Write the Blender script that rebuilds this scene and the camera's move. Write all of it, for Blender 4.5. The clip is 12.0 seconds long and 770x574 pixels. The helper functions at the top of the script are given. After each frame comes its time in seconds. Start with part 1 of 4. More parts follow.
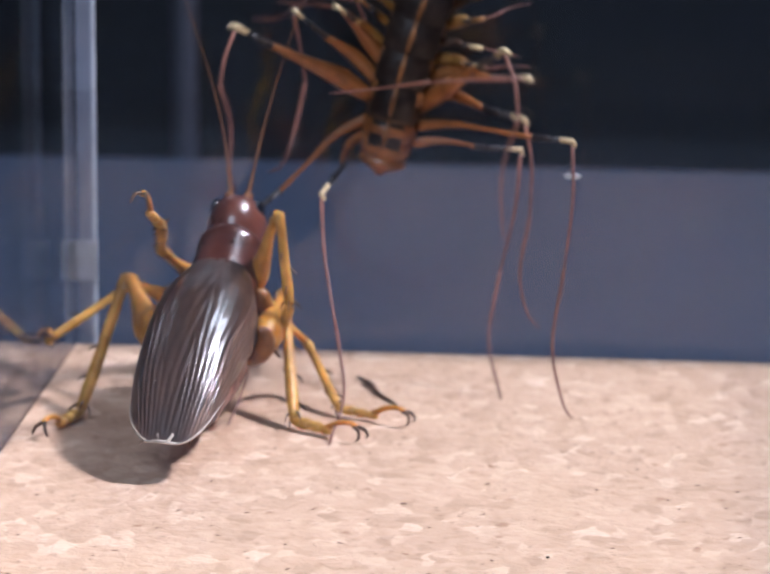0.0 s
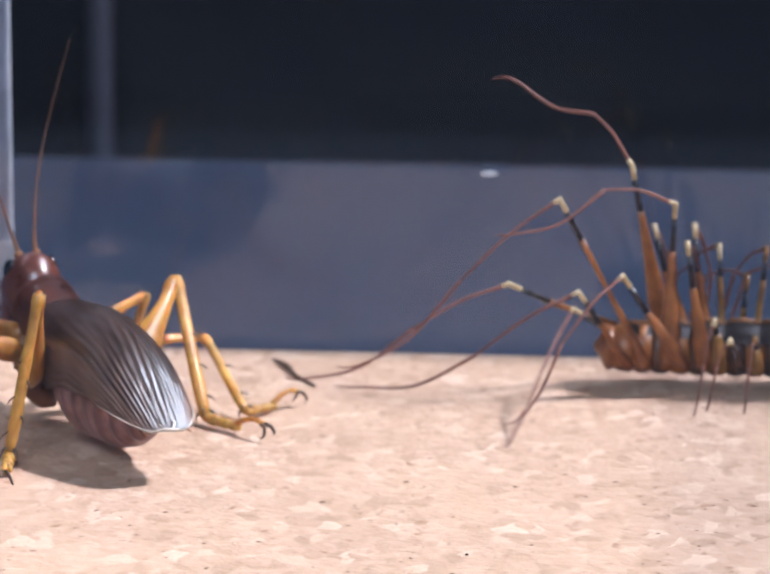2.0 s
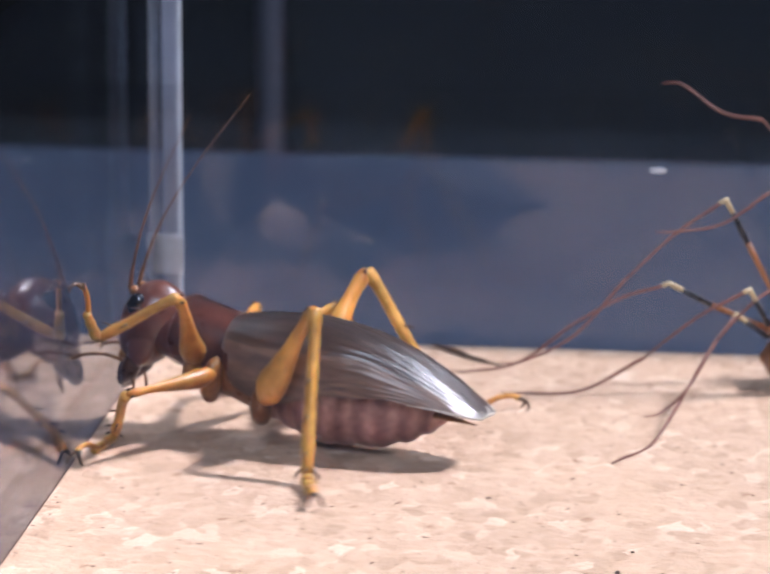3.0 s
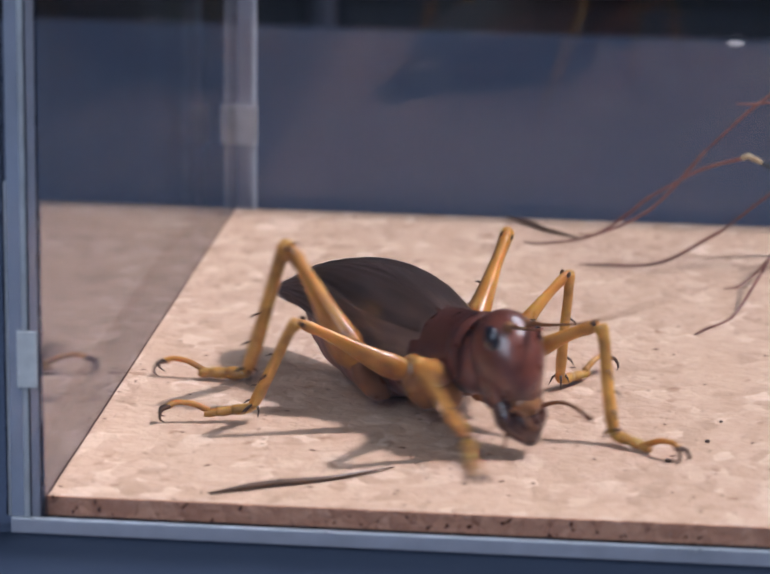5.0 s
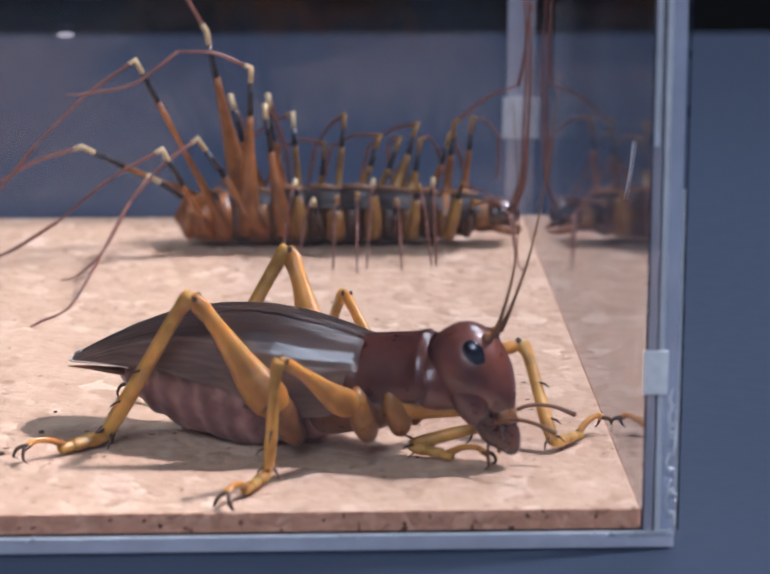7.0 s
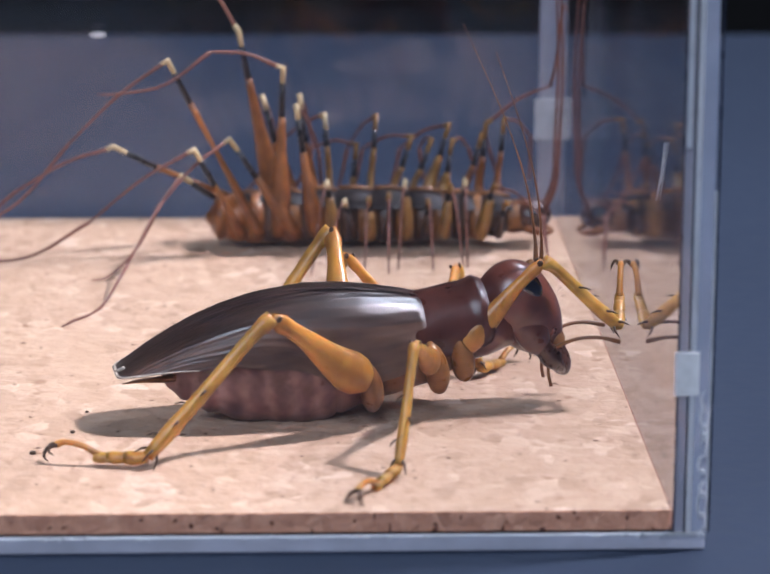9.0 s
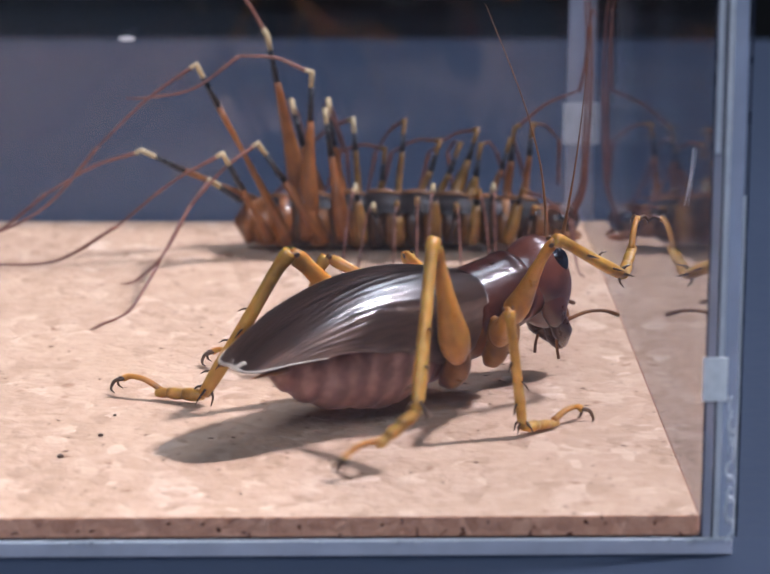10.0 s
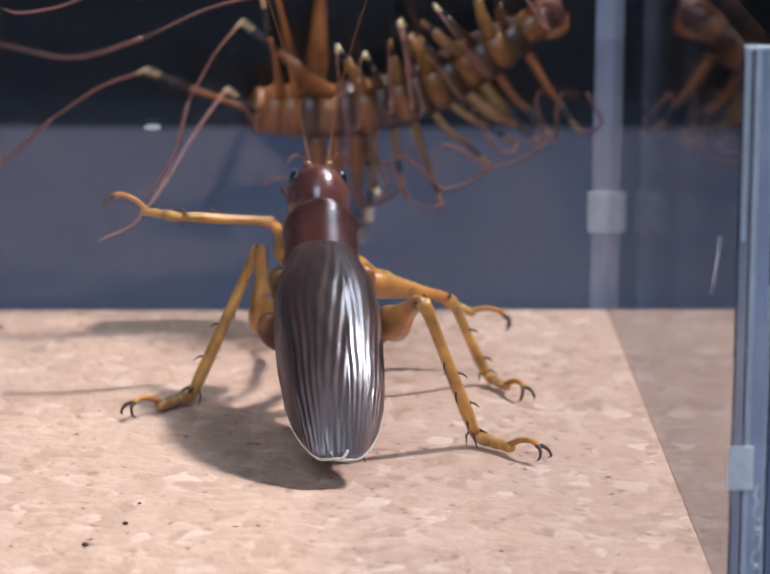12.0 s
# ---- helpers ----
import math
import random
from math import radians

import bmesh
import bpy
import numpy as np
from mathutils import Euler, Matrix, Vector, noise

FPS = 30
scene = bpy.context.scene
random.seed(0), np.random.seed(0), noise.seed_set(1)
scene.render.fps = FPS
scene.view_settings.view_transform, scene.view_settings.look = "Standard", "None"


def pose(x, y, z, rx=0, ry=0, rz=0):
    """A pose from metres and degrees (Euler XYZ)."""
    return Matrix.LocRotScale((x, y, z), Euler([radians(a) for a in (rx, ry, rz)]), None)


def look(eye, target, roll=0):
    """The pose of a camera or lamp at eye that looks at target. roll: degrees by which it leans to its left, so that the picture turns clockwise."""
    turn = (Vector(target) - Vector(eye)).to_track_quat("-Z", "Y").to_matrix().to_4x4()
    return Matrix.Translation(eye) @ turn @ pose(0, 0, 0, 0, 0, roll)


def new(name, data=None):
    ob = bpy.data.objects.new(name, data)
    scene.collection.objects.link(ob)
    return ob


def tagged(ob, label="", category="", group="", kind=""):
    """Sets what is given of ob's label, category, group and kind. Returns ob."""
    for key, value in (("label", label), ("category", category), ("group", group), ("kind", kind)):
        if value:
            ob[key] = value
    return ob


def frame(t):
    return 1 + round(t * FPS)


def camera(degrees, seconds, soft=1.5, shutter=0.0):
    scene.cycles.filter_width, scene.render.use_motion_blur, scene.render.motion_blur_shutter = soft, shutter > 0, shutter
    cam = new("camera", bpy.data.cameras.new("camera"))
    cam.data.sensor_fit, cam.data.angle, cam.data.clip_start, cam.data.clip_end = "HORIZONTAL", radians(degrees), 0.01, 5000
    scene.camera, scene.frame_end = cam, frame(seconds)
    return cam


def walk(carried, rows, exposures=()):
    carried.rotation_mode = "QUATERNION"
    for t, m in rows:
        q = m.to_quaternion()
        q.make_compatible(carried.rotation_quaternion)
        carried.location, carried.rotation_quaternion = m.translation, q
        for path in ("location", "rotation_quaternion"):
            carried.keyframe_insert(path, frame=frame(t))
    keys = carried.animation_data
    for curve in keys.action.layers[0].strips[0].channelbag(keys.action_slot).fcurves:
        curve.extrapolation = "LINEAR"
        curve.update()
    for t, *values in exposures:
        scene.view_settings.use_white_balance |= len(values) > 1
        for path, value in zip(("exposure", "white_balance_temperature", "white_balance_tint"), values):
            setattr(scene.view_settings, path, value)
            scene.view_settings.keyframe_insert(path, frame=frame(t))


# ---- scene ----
import itertools

from mathutils import Quaternion

MM = 0.001
BOX = 0.050          # half the width of the cork floor
DEEP = 0.0996        # its depth
FOOT = 0.00035        # thickness of the base panel
WALL = 0.0022        # thickness of the clear panels

# ---- camera ----
cam = camera(12.04, 12.0, soft=1.5, shutter=0.5)
cam.data.dof.use_dof, cam.data.dof.focus_distance, cam.data.dof.aperture_fstop = True, 0.318, 60.0
walk(cam, [
    (0, look((0.0142, -0.2735, 0.0932), (-0.0143, 0.0664, 0.0147), 0.47)),
    (0.5, look((0.0142, -0.2735, 0.0932), (-0.0128, 0.0666, 0.0149), 0.44)),
    (1, look((0.0142, -0.2735, 0.0932), (-0.0109, 0.0667, 0.0148), 0.46)),
    (1.5, look((0.0142, -0.2735, 0.0932), (-0.0062, 0.0670, 0.0148), 0.30)),
    (2, look((0.0142, -0.2735, 0.0932), (-0.0064, 0.0669, 0.0146), 0.44)),
    (2.5, look((0.0142, -0.2735, 0.0932), (-0.0127, 0.0665, 0.0144), 0.55)),
    (3, look((0.0142, -0.2735, 0.0932), (-0.0224, 0.0655, 0.0141), 0.28)),
    (3.5, look((0.0142, -0.2735, 0.0932), (-0.0252, 0.0644, 0.0110), 0.50)),
    (3.7, look((0.0142, -0.2735, 0.0932), (-0.0257, 0.0638, 0.0086), 0.50)),
    (5.3, look((0.0066, -0.2742, 0.0909), (-0.0281, 0.0622, 0.0007), 0.66)),
    (5.5, look((0.0066, -0.2742, 0.0909), (-0.0236, 0.0625, -0.0001), 0.94)),
    (6, look((0.0066, -0.2742, 0.0909), (-0.0049, 0.0637, 0.0002), 0.78)),
    (6.5, look((0.0099, -0.2735, 0.0901), (0.0137, 0.0647, 0.0004), 0.55)),
    (7, look((0.0133, -0.2729, 0.0893), (0.0336, 0.0652, 0.0012), 0.46)),
    (7.5, look((0.0133, -0.2729, 0.0893), (0.0322, 0.0653, 0.0012), 0.46)),
    (9.5, look((0.0133, -0.2729, 0.0893), (0.0296, 0.0655, 0.0013), 0.49)),
    (10, look((0.0133, -0.2729, 0.0893), (0.0279, 0.0657, 0.0016), 0.52)),
    (10.5, look((0.0133, -0.2729, 0.0893), (0.0274, 0.0657, 0.0018), 0.55)),
    (11, look((0.0133, -0.2729, 0.0893), (0.0268, 0.0658, 0.0022), 0.46)),
    (11.5, look((0.0133, -0.2729, 0.0893), (0.0258, 0.0670, 0.0068), 0.50)),
    (12, look((0.0133, -0.2729, 0.0893), (0.0255, 0.0678, 0.0098), 0.47)),
], exposures=[(0, 0.58, 5810, 14), (0.6, 0.66, 5810, 14), (3.2, 0.72, 5830, 13), (5.3, 0.15, 5980, 15), (6.5, 0.24, 6150, 16), (7.2, 0.64, 6000, 16), (9.6, 0.62, 6000, 16), (10.3, 0.47, 6000, 15), (11.5, 0.22, 6000, 15), (12.0, 0.50, 5950, 14)])

# ---- light ----
world = bpy.data.worlds.new("room_light")
scene.world = world
world.use_nodes = True
world.node_tree.nodes["Background"].inputs[0].default_value = (0.55, 0.65, 0.9, 1)
world.node_tree.nodes["Background"].inputs[1].default_value = 0.022


def area_lamp(name, eye, target, watts, size, colour, spread=180):
    data = bpy.data.lights.new(name, "AREA")
    data.energy, data.size, data.color, data.spread = watts, size, colour, radians(spread)
    ob = new(name, data)
    ob.matrix_world = look(eye, target)
    return ob


area_lamp("key_lamp", (0.92, 0.19, 1.30), (-0.175, -0.07, 0), 1.70, 0.13, (1.0, 0.935, 0.935), 40)
area_lamp("softbox", (0.24, 0.34, 0.52), (0, 0.05, 0), 1.05, 0.16, (0.86, 0.93, 1.0))
area_lamp("front_lamp", (-0.16, -0.64, 0.54), (0, 0.03, 0), 3.1, 0.42, (0.80, 0.90, 1.0))


# ---- materials ----
def material(name):
    mat = bpy.data.materials.new(name)
    mat.use_nodes = True
    nodes, links = mat.node_tree.nodes, mat.node_tree.links
    return mat, nodes, links, nodes["Principled BSDF"]


def ramp(nodes, stops):
    node = nodes.new("ShaderNodeValToRGB")
    while len(node.color_ramp.elements) < len(stops):
        node.color_ramp.elements.new(0.5)
    for el, (at, colour) in zip(node.color_ramp.elements, stops):
        el.position, el.color = at, (*colour, 1)
    return node


def surface(name, dark, light, scale, rough=0.4, bump=0.2, fine=4.0, sss=0.0, stretch=(1, 1, 1), coat=0.0, spread=(0.3, 0.7), depth=0.0001, spec=0.5, coat_rough=0.12, coat_ior=1.5, patchy=0.3):
    """Two scales of noise between two colours, with fine relief; scale in features per metre."""
    mat, nodes, links, bsdf = material(name)
    tex = nodes.new("ShaderNodeTexCoord")
    mapping = nodes.new("ShaderNodeMapping")
    mapping.inputs["Scale"].default_value = stretch
    links.new(tex.outputs["Object"], mapping.inputs[0])
    big, small = nodes.new("ShaderNodeTexNoise"), nodes.new("ShaderNodeTexNoise")
    big.inputs["Scale"].default_value, small.inputs["Scale"].default_value = scale, scale * fine
    big.inputs["Detail"].default_value = small.inputs["Detail"].default_value = 4
    for node in (big, small):
        links.new(mapping.outputs[0], node.inputs["Vector"])
    mix = nodes.new("ShaderNodeMath")
    mix.operation = "MULTIPLY_ADD"
    mix.inputs[1].default_value = 0.45
    half = nodes.new("ShaderNodeMath")
    half.operation = "MULTIPLY"
    half.inputs[1].default_value = 0.55
    links.new(small.outputs[0], mix.inputs[0])
    links.new(big.outputs[0], half.inputs[0])
    links.new(half.outputs[0], mix.inputs[2])
    tone = ramp(nodes, [(spread[0], dark), (spread[1], light)])
    links.new(mix.outputs[0], tone.inputs[0])
    patch, blotch = nodes.new("ShaderNodeTexNoise"), nodes.new("ShaderNodeMixRGB")
    patch.inputs["Scale"].default_value, patch.inputs["Detail"].default_value, patch.inputs["Distortion"].default_value = scale * 0.9, 5, 0.6
    links.new(tex.outputs["Object"], patch.inputs["Vector"])
    shade = ramp(nodes, [(0.32, (1 - patchy, 1 - 1.1 * patchy, 1 - 1.2 * patchy)), (0.5, (1, 1, 1)), (0.72, (1 + 0.6 * patchy, 1 + 0.55 * patchy, 1 + 0.5 * patchy))])
    links.new(patch.outputs[0], shade.inputs[0])
    blotch.blend_type, blotch.inputs[0].default_value = "MULTIPLY", 1.0
    links.new(tone.outputs[0], blotch.inputs[1])
    links.new(shade.outputs[0], blotch.inputs[2])
    links.new(blotch.outputs[0], bsdf.inputs["Base Color"])
    gloss = nodes.new("ShaderNodeMapRange")
    gloss.inputs["From Min"].default_value, gloss.inputs["From Max"].default_value = 0.3, 0.7
    gloss.inputs["To Min"].default_value, gloss.inputs["To Max"].default_value = rough * (1 - 0.8 * patchy), min(1.0, rough * (1 + 0.9 * patchy))
    links.new(small.outputs[0], gloss.inputs["Value"])
    links.new(gloss.outputs[0], bsdf.inputs["Roughness"])
    bsdf.inputs["Coat Weight"].default_value = coat
    bsdf.inputs["Coat Roughness"].default_value = coat_rough
    bsdf.inputs["Coat IOR"].default_value = coat_ior
    bsdf.inputs["Specular IOR Level"].default_value = spec
    if sss:
        bsdf.inputs["Subsurface Weight"].default_value = sss
        bsdf.inputs["Subsurface Radius"].default_value = (1.0, 0.45, 0.15)
        bsdf.inputs["Subsurface Scale"].default_value = 0.0008
    relief = nodes.new("ShaderNodeBump")
    relief.inputs["Strength"].default_value, relief.inputs["Distance"].default_value = bump, depth
    links.new(small.outputs[0], relief.inputs["Height"])
    links.new(relief.outputs[0], bsdf.inputs["Normal"])
    return mat


def cork_material(name, tones, chips, flecks, rare=0.27):
    """Pressed cork: flat chips of slightly different tones, soft joints, fine grain and a few dark specks."""
    mat, nodes, links, bsdf = material(name)
    tex = nodes.new("ShaderNodeTexCoord")

    def noise(scale, detail, twist=0.0):
        node = nodes.new("ShaderNodeTexNoise")
        node.inputs["Scale"].default_value, node.inputs["Detail"].default_value, node.inputs["Distortion"].default_value = scale, detail, twist
        links.new(tex.outputs["Object"], node.inputs["Vector"])
        return node

    def blend(kind, amount, a, b):
        node = nodes.new("ShaderNodeMixRGB")
        node.blend_type, node.inputs[0].default_value = kind, amount
        links.new(a, node.inputs[1])
        links.new(b, node.inputs[2])
        return node.outputs[0]

    wobble = noise(420, 3)
    push = blend("LINEAR_LIGHT", 0.0016, tex.outputs["Object"], wobble.outputs["Color"])
    stretch = nodes.new("ShaderNodeMapping")
    stretch.inputs["Scale"].default_value = (1.15, 0.8, 1.0)
    links.new(push, stretch.inputs[0])
    grain = nodes.new("ShaderNodeTexVoronoi")
    grain.inputs["Scale"].default_value = chips
    links.new(stretch.outputs[0], grain.inputs["Vector"])
    tone = ramp(nodes, [(0.05, tones[0]), (0.28, tones[1]), (0.70, tones[2]), (0.93, tones[3])])
    links.new(grain.outputs["Color"], tone.inputs[0])
    cloud = noise(900, 6, 0.8)
    mottle = ramp(nodes, [(0.30, tones[1]), (0.5, tones[2]), (0.72, tones[3])])
    links.new(cloud.outputs[0], mottle.inputs[0])
    colour = blend("MIX", 0.33, tone.outputs[0], mottle.outputs[0])
    broad = noise(35, 4)
    wear = ramp(nodes, [(0.35, (0.90, 0.89, 0.90)), (0.65, (1, 1, 1))])
    links.new(broad.outputs[0], wear.inputs[0])
    colour = blend("MULTIPLY", 1.0, colour, wear.outputs[0])
    for scale, low, high, shade, amount in ((520, 0.29, 0.34, (0.50, 0.36, 0.27), 0.55), (1100, rare, rare + 0.04, (0.20, 0.12, 0.08), flecks)):
        spots = ramp(nodes, [(low, shade), (high, (1, 1, 1))])
        links.new(noise(scale, 2).outputs[0], spots.inputs[0])
        colour = blend("MULTIPLY", amount, colour, spots.outputs[0])
    links.new(colour, bsdf.inputs["Base Color"])
    bsdf.inputs["Roughness"].default_value = 0.72
    bsdf.inputs["Specular IOR Level"].default_value = 0.3
    relief = nodes.new("ShaderNodeBump")
    relief.inputs["Strength"].default_value, relief.inputs["Distance"].default_value = 0.8, 0.0007
    dome = nodes.new("ShaderNodeMath")
    dome.operation, dome.inputs[0].default_value = "SUBTRACT", 1.0
    links.new(grain.outputs["Distance"], dome.inputs[1])
    chip = blend("MIX", 0.5, grain.outputs["Color"], dome.outputs[0])
    links.new(blend("MIX", 0.4, chip, cloud.outputs[0]), relief.inputs["Height"])
    links.new(relief.outputs[0], bsdf.inputs["Normal"])
    return mat


def segment_material():
    """Soft pinkish skin with pale bands at the pitch of the abdomen's rings."""
    mat = surface("pinkish_brown_skin", (0.135, 0.061, 0.050), (0.34, 0.19, 0.168), 300, rough=0.36, bump=0.35, fine=4, sss=0.2)
    nodes, links = mat.node_tree.nodes, mat.node_tree.links
    bsdf = nodes["Principled BSDF"]
    base = bsdf.inputs["Base Color"].links[0].from_socket
    tex, bands = nodes.new("ShaderNodeTexCoord"), nodes.new("ShaderNodeTexWave")
    bands.inputs["Scale"].default_value, bands.inputs["Distortion"].default_value, bands.inputs["Detail Scale"].default_value = 157, 1.6, 3
    links.new(tex.outputs["Object"], bands.inputs["Vector"])
    tint = ramp(nodes, [(0.0, (0.74, 0.68, 0.70)), (0.55, (1.0, 0.97, 0.97)), (1.0, (1.3, 1.36, 1.36))])
    links.new(bands.outputs[0], tint.inputs[0])
    mix = nodes.new("ShaderNodeMixRGB")
    mix.blend_type, mix.inputs[0].default_value = "MULTIPLY", 1.0
    links.new(base, mix.inputs[1])
    links.new(tint.outputs[0], mix.inputs[2])
    links.new(mix.outputs[0], bsdf.inputs["Base Color"])
    return mat


def glass_material(name, colour, rough, strength=1.0):
    """A clear sheet: light passes straight through it, and its gloss grows towards grazing views."""
    mat, nodes, links, bsdf = material(name)
    nodes.remove(bsdf)
    clear, shine, mix = nodes.new("ShaderNodeBsdfTransparent"), nodes.new("ShaderNodeBsdfGlossy"), nodes.new("ShaderNodeMixShader")
    clear.inputs[0].default_value = (*colour, 1)
    shine.inputs["Roughness"].default_value = rough
    edge, steep, weight = nodes.new("ShaderNodeLayerWeight"), nodes.new("ShaderNodeMath"), nodes.new("ShaderNodeMath")
    edge.inputs["Blend"].default_value = 0.5
    steep.operation, steep.inputs[1].default_value = "POWER", 5.0
    weight.operation, weight.inputs[1].default_value, weight.inputs[2].default_value = "MULTIPLY_ADD", 0.90 * strength, 0.044 * strength
    links.new(edge.outputs["Facing"], steep.inputs[0])
    links.new(steep.outputs[0], weight.inputs[0])
    links.new(weight.outputs[0], mix.inputs[0])
    links.new(clear.outputs[0], mix.inputs[1])
    links.new(shine.outputs[0], mix.inputs[2])
    links.new(mix.outputs[0], nodes["Material Output"].inputs[0])
    return mat


def frosted_material(name, colour, rough, clear, scatter, gloss=0.2, milky=0.55):
    """Cloudy plastic: partly see-through, partly milky so that light from behind shines in it, with a gloss on top."""
    mat, nodes, links, bsdf = material(name)
    nodes.remove(bsdf)
    tex, cloud, relief = nodes.new("ShaderNodeTexCoord"), nodes.new("ShaderNodeTexNoise"), nodes.new("ShaderNodeBump")
    cloud.inputs["Scale"].default_value, cloud.inputs["Detail"].default_value = scatter, 4
    links.new(tex.outputs["Object"], cloud.inputs["Vector"])
    relief.inputs["Strength"].default_value, relief.inputs["Distance"].default_value = 0.3, 0.0001
    links.new(cloud.outputs[0], relief.inputs["Height"])
    tint = ramp(nodes, [(0.3, tuple(0.82 * c for c in colour)), (0.7, colour)])
    links.new(cloud.outputs[0], tint.inputs[0])
    diffuse, through_light = nodes.new("ShaderNodeBsdfDiffuse"), nodes.new("ShaderNodeBsdfTranslucent")
    see, shine = nodes.new("ShaderNodeBsdfTransparent"), nodes.new("ShaderNodeBsdfGlossy")
    shine.inputs["Roughness"].default_value = rough
    for node in (diffuse, through_light):
        links.new(tint.outputs[0], node.inputs[0])
    for node in (diffuse, shine):
        links.new(relief.outputs[0], node.inputs["Normal"])
    last = None
    for amount, a, b in ((milky, diffuse, through_light), (clear, None, see), (gloss, None, shine)):
        mix = nodes.new("ShaderNodeMixShader")
        mix.inputs[0].default_value = amount
        links.new((a or last).outputs[0], mix.inputs[1])
        links.new(b.outputs[0], mix.inputs[2])
        last = mix
    links.new(last.outputs[0], nodes["Material Output"].inputs[0])
    return mat


CORK = cork_material("pressed_cork", ((0.395, 0.250, 0.158), (0.53, 0.355, 0.235), (0.595, 0.408, 0.281), (0.78, 0.590, 0.445)), 520, 0.85, 0.29)
# side faces: brown cut cork, with the front's shade in its tone
CORK_CUT_SHADED = cork_material("shaded_cut_cork_edge", ((0.36, 0.150, 0.082), (0.55, 0.255, 0.155), (0.67, 0.335, 0.205), (0.80, 0.45, 0.30)), 900, 1.0, 0.335)
ACRYLIC = glass_material("clear_acrylic", (0.988, 0.990, 0.995), 0.035)
POLISHED = glass_material("polished_top_edge", (0.99, 0.99, 1.0), 0.05, 0.2)
# grey tint holds the shade over the sheet behind the box
DIMMED = glass_material("dimmed_back_acrylic", (0.925, 0.93, 0.945), 0.035)
JOINT = frosted_material("glued_acrylic_edge", (0.84, 0.88, 1.0), 0.25, 0.16, 300, 0.24)
EDGE = frosted_material("polished_acrylic_edge", (0.70, 0.78, 0.96), 0.18, 0.46, 260, 0.26)
SIDE = glass_material("side_acrylic", (0.97, 0.98, 1.0), 0.05, 1.35)
CLOUDY = frosted_material("cloudy_panel_edge", (0.66, 0.68, 0.80), 0.3, 0.66, 200, 0.10)
TAPE = frosted_material("white_tape", (0.98, 0.99, 1.0), 0.5, 0.0, 900, 0.05, 0.3)
SHEET = surface("blue_grey_sheet", (0.0195, 0.0305, 0.055), (0.0280, 0.0425, 0.075), 9, rough=0.7, spec=0.15, bump=0.1, fine=60, depth=0.0003, patchy=0.06)
BLACK = surface("black_cloth", (0.0006, 0.0006, 0.0016), (0.0014, 0.0014, 0.0030), 30, rough=0.95, bump=0.3, fine=20)
ROD = surface("dull_grey_rod", (0.035, 0.036, 0.05), (0.06, 0.062, 0.085), 12, rough=0.5, bump=0.1)
PAINT = surface("room_paint", (0.013, 0.014, 0.018), (0.020, 0.021, 0.026), 3, rough=0.9, bump=0.05)
WING = surface("brown_wing", (0.040, 0.019, 0.012), (0.135, 0.066, 0.042), 300, spread=(0.34, 0.66), rough=0.45, bump=0.15, fine=5, stretch=(0.10, 1, 1), coat=1.0, spec=0.3, coat_rough=0.30, coat_ior=2.3, patchy=0.2)
WING_SIDE = surface("tan_wing_side", (0.115, 0.064, 0.045), (0.31, 0.195, 0.145), 300, spread=(0.36, 0.64), rough=0.42, bump=0.2, fine=5, stretch=(0.10, 1, 1), coat=0.7, spec=0.4, coat_rough=0.28, coat_ior=1.8, patchy=0.25)
ABDOMEN = segment_material()
SHELL = surface("red_brown_shell", (0.070, 0.020, 0.014), (0.170, 0.052, 0.032), 260, rough=0.34, bump=0.35, depth=0.00022, fine=3, coat=0.8, coat_rough=0.2)
THORAX = surface("brown_thorax_skin", (0.13, 0.050, 0.018), (0.26, 0.112, 0.036), 260, rough=0.34, bump=0.25, sss=0.2)
COXA = surface("amber_brown_hip", (0.19, 0.075, 0.018), (0.34, 0.155, 0.042), 240, rough=0.34, bump=0.3, sss=0.3, patchy=0.4)
AMBER = surface("amber_shell", (0.34, 0.135, 0.020), (0.57, 0.275, 0.060), 220, rough=0.40, bump=0.35, sss=0.5, coat=0.3, coat_rough=0.2, spec=0.4, patchy=0.42)
YELLOW = surface("yellow_shell", (0.37, 0.175, 0.027), (0.61, 0.340, 0.078), 300, rough=0.44, bump=0.35, sss=0.45, coat=0.25, coat_rough=0.2, spec=0.4, patchy=0.36)
PALE = surface("amber_brown_face", (0.16, 0.065, 0.024), (0.30, 0.145, 0.055), 300, rough=0.35, bump=0.1, sss=0.2)
# pale rim, lightened further to carry the wing tip's highlight
RIM = surface("whitened_wing_rim", (0.34, 0.28, 0.22), (0.70, 0.64, 0.56), 500, rough=0.4, bump=0.1)
EYE = surface("black_eye", (0.004, 0.004, 0.007), (0.012, 0.012, 0.02), 900, rough=0.16, bump=0.05, coat=1.0)
CLAW = surface("dark_claw", (0.05, 0.024, 0.012), (0.11, 0.055, 0.026), 500, rough=0.35, bump=0.1)
MOUTH = surface("dark_brown_mouthparts", (0.035, 0.013, 0.010), (0.085, 0.036, 0.022), 500, rough=0.3, bump=0.1, coat=0.4)
PLATE = surface("black_brown_plate", (0.016, 0.011, 0.011), (0.045, 0.028, 0.022), 350, rough=0.42, bump=0.5, coat=0.1)
DARK_TRUNK = surface("dark_brown_trunk", (0.035, 0.018, 0.012), (0.09, 0.042, 0.020), 350, rough=0.4, bump=0.3)
TRUNK = surface("ochre_trunk", (0.14, 0.056, 0.018), (0.28, 0.118, 0.034), 350, rough=0.4, bump=0.25)
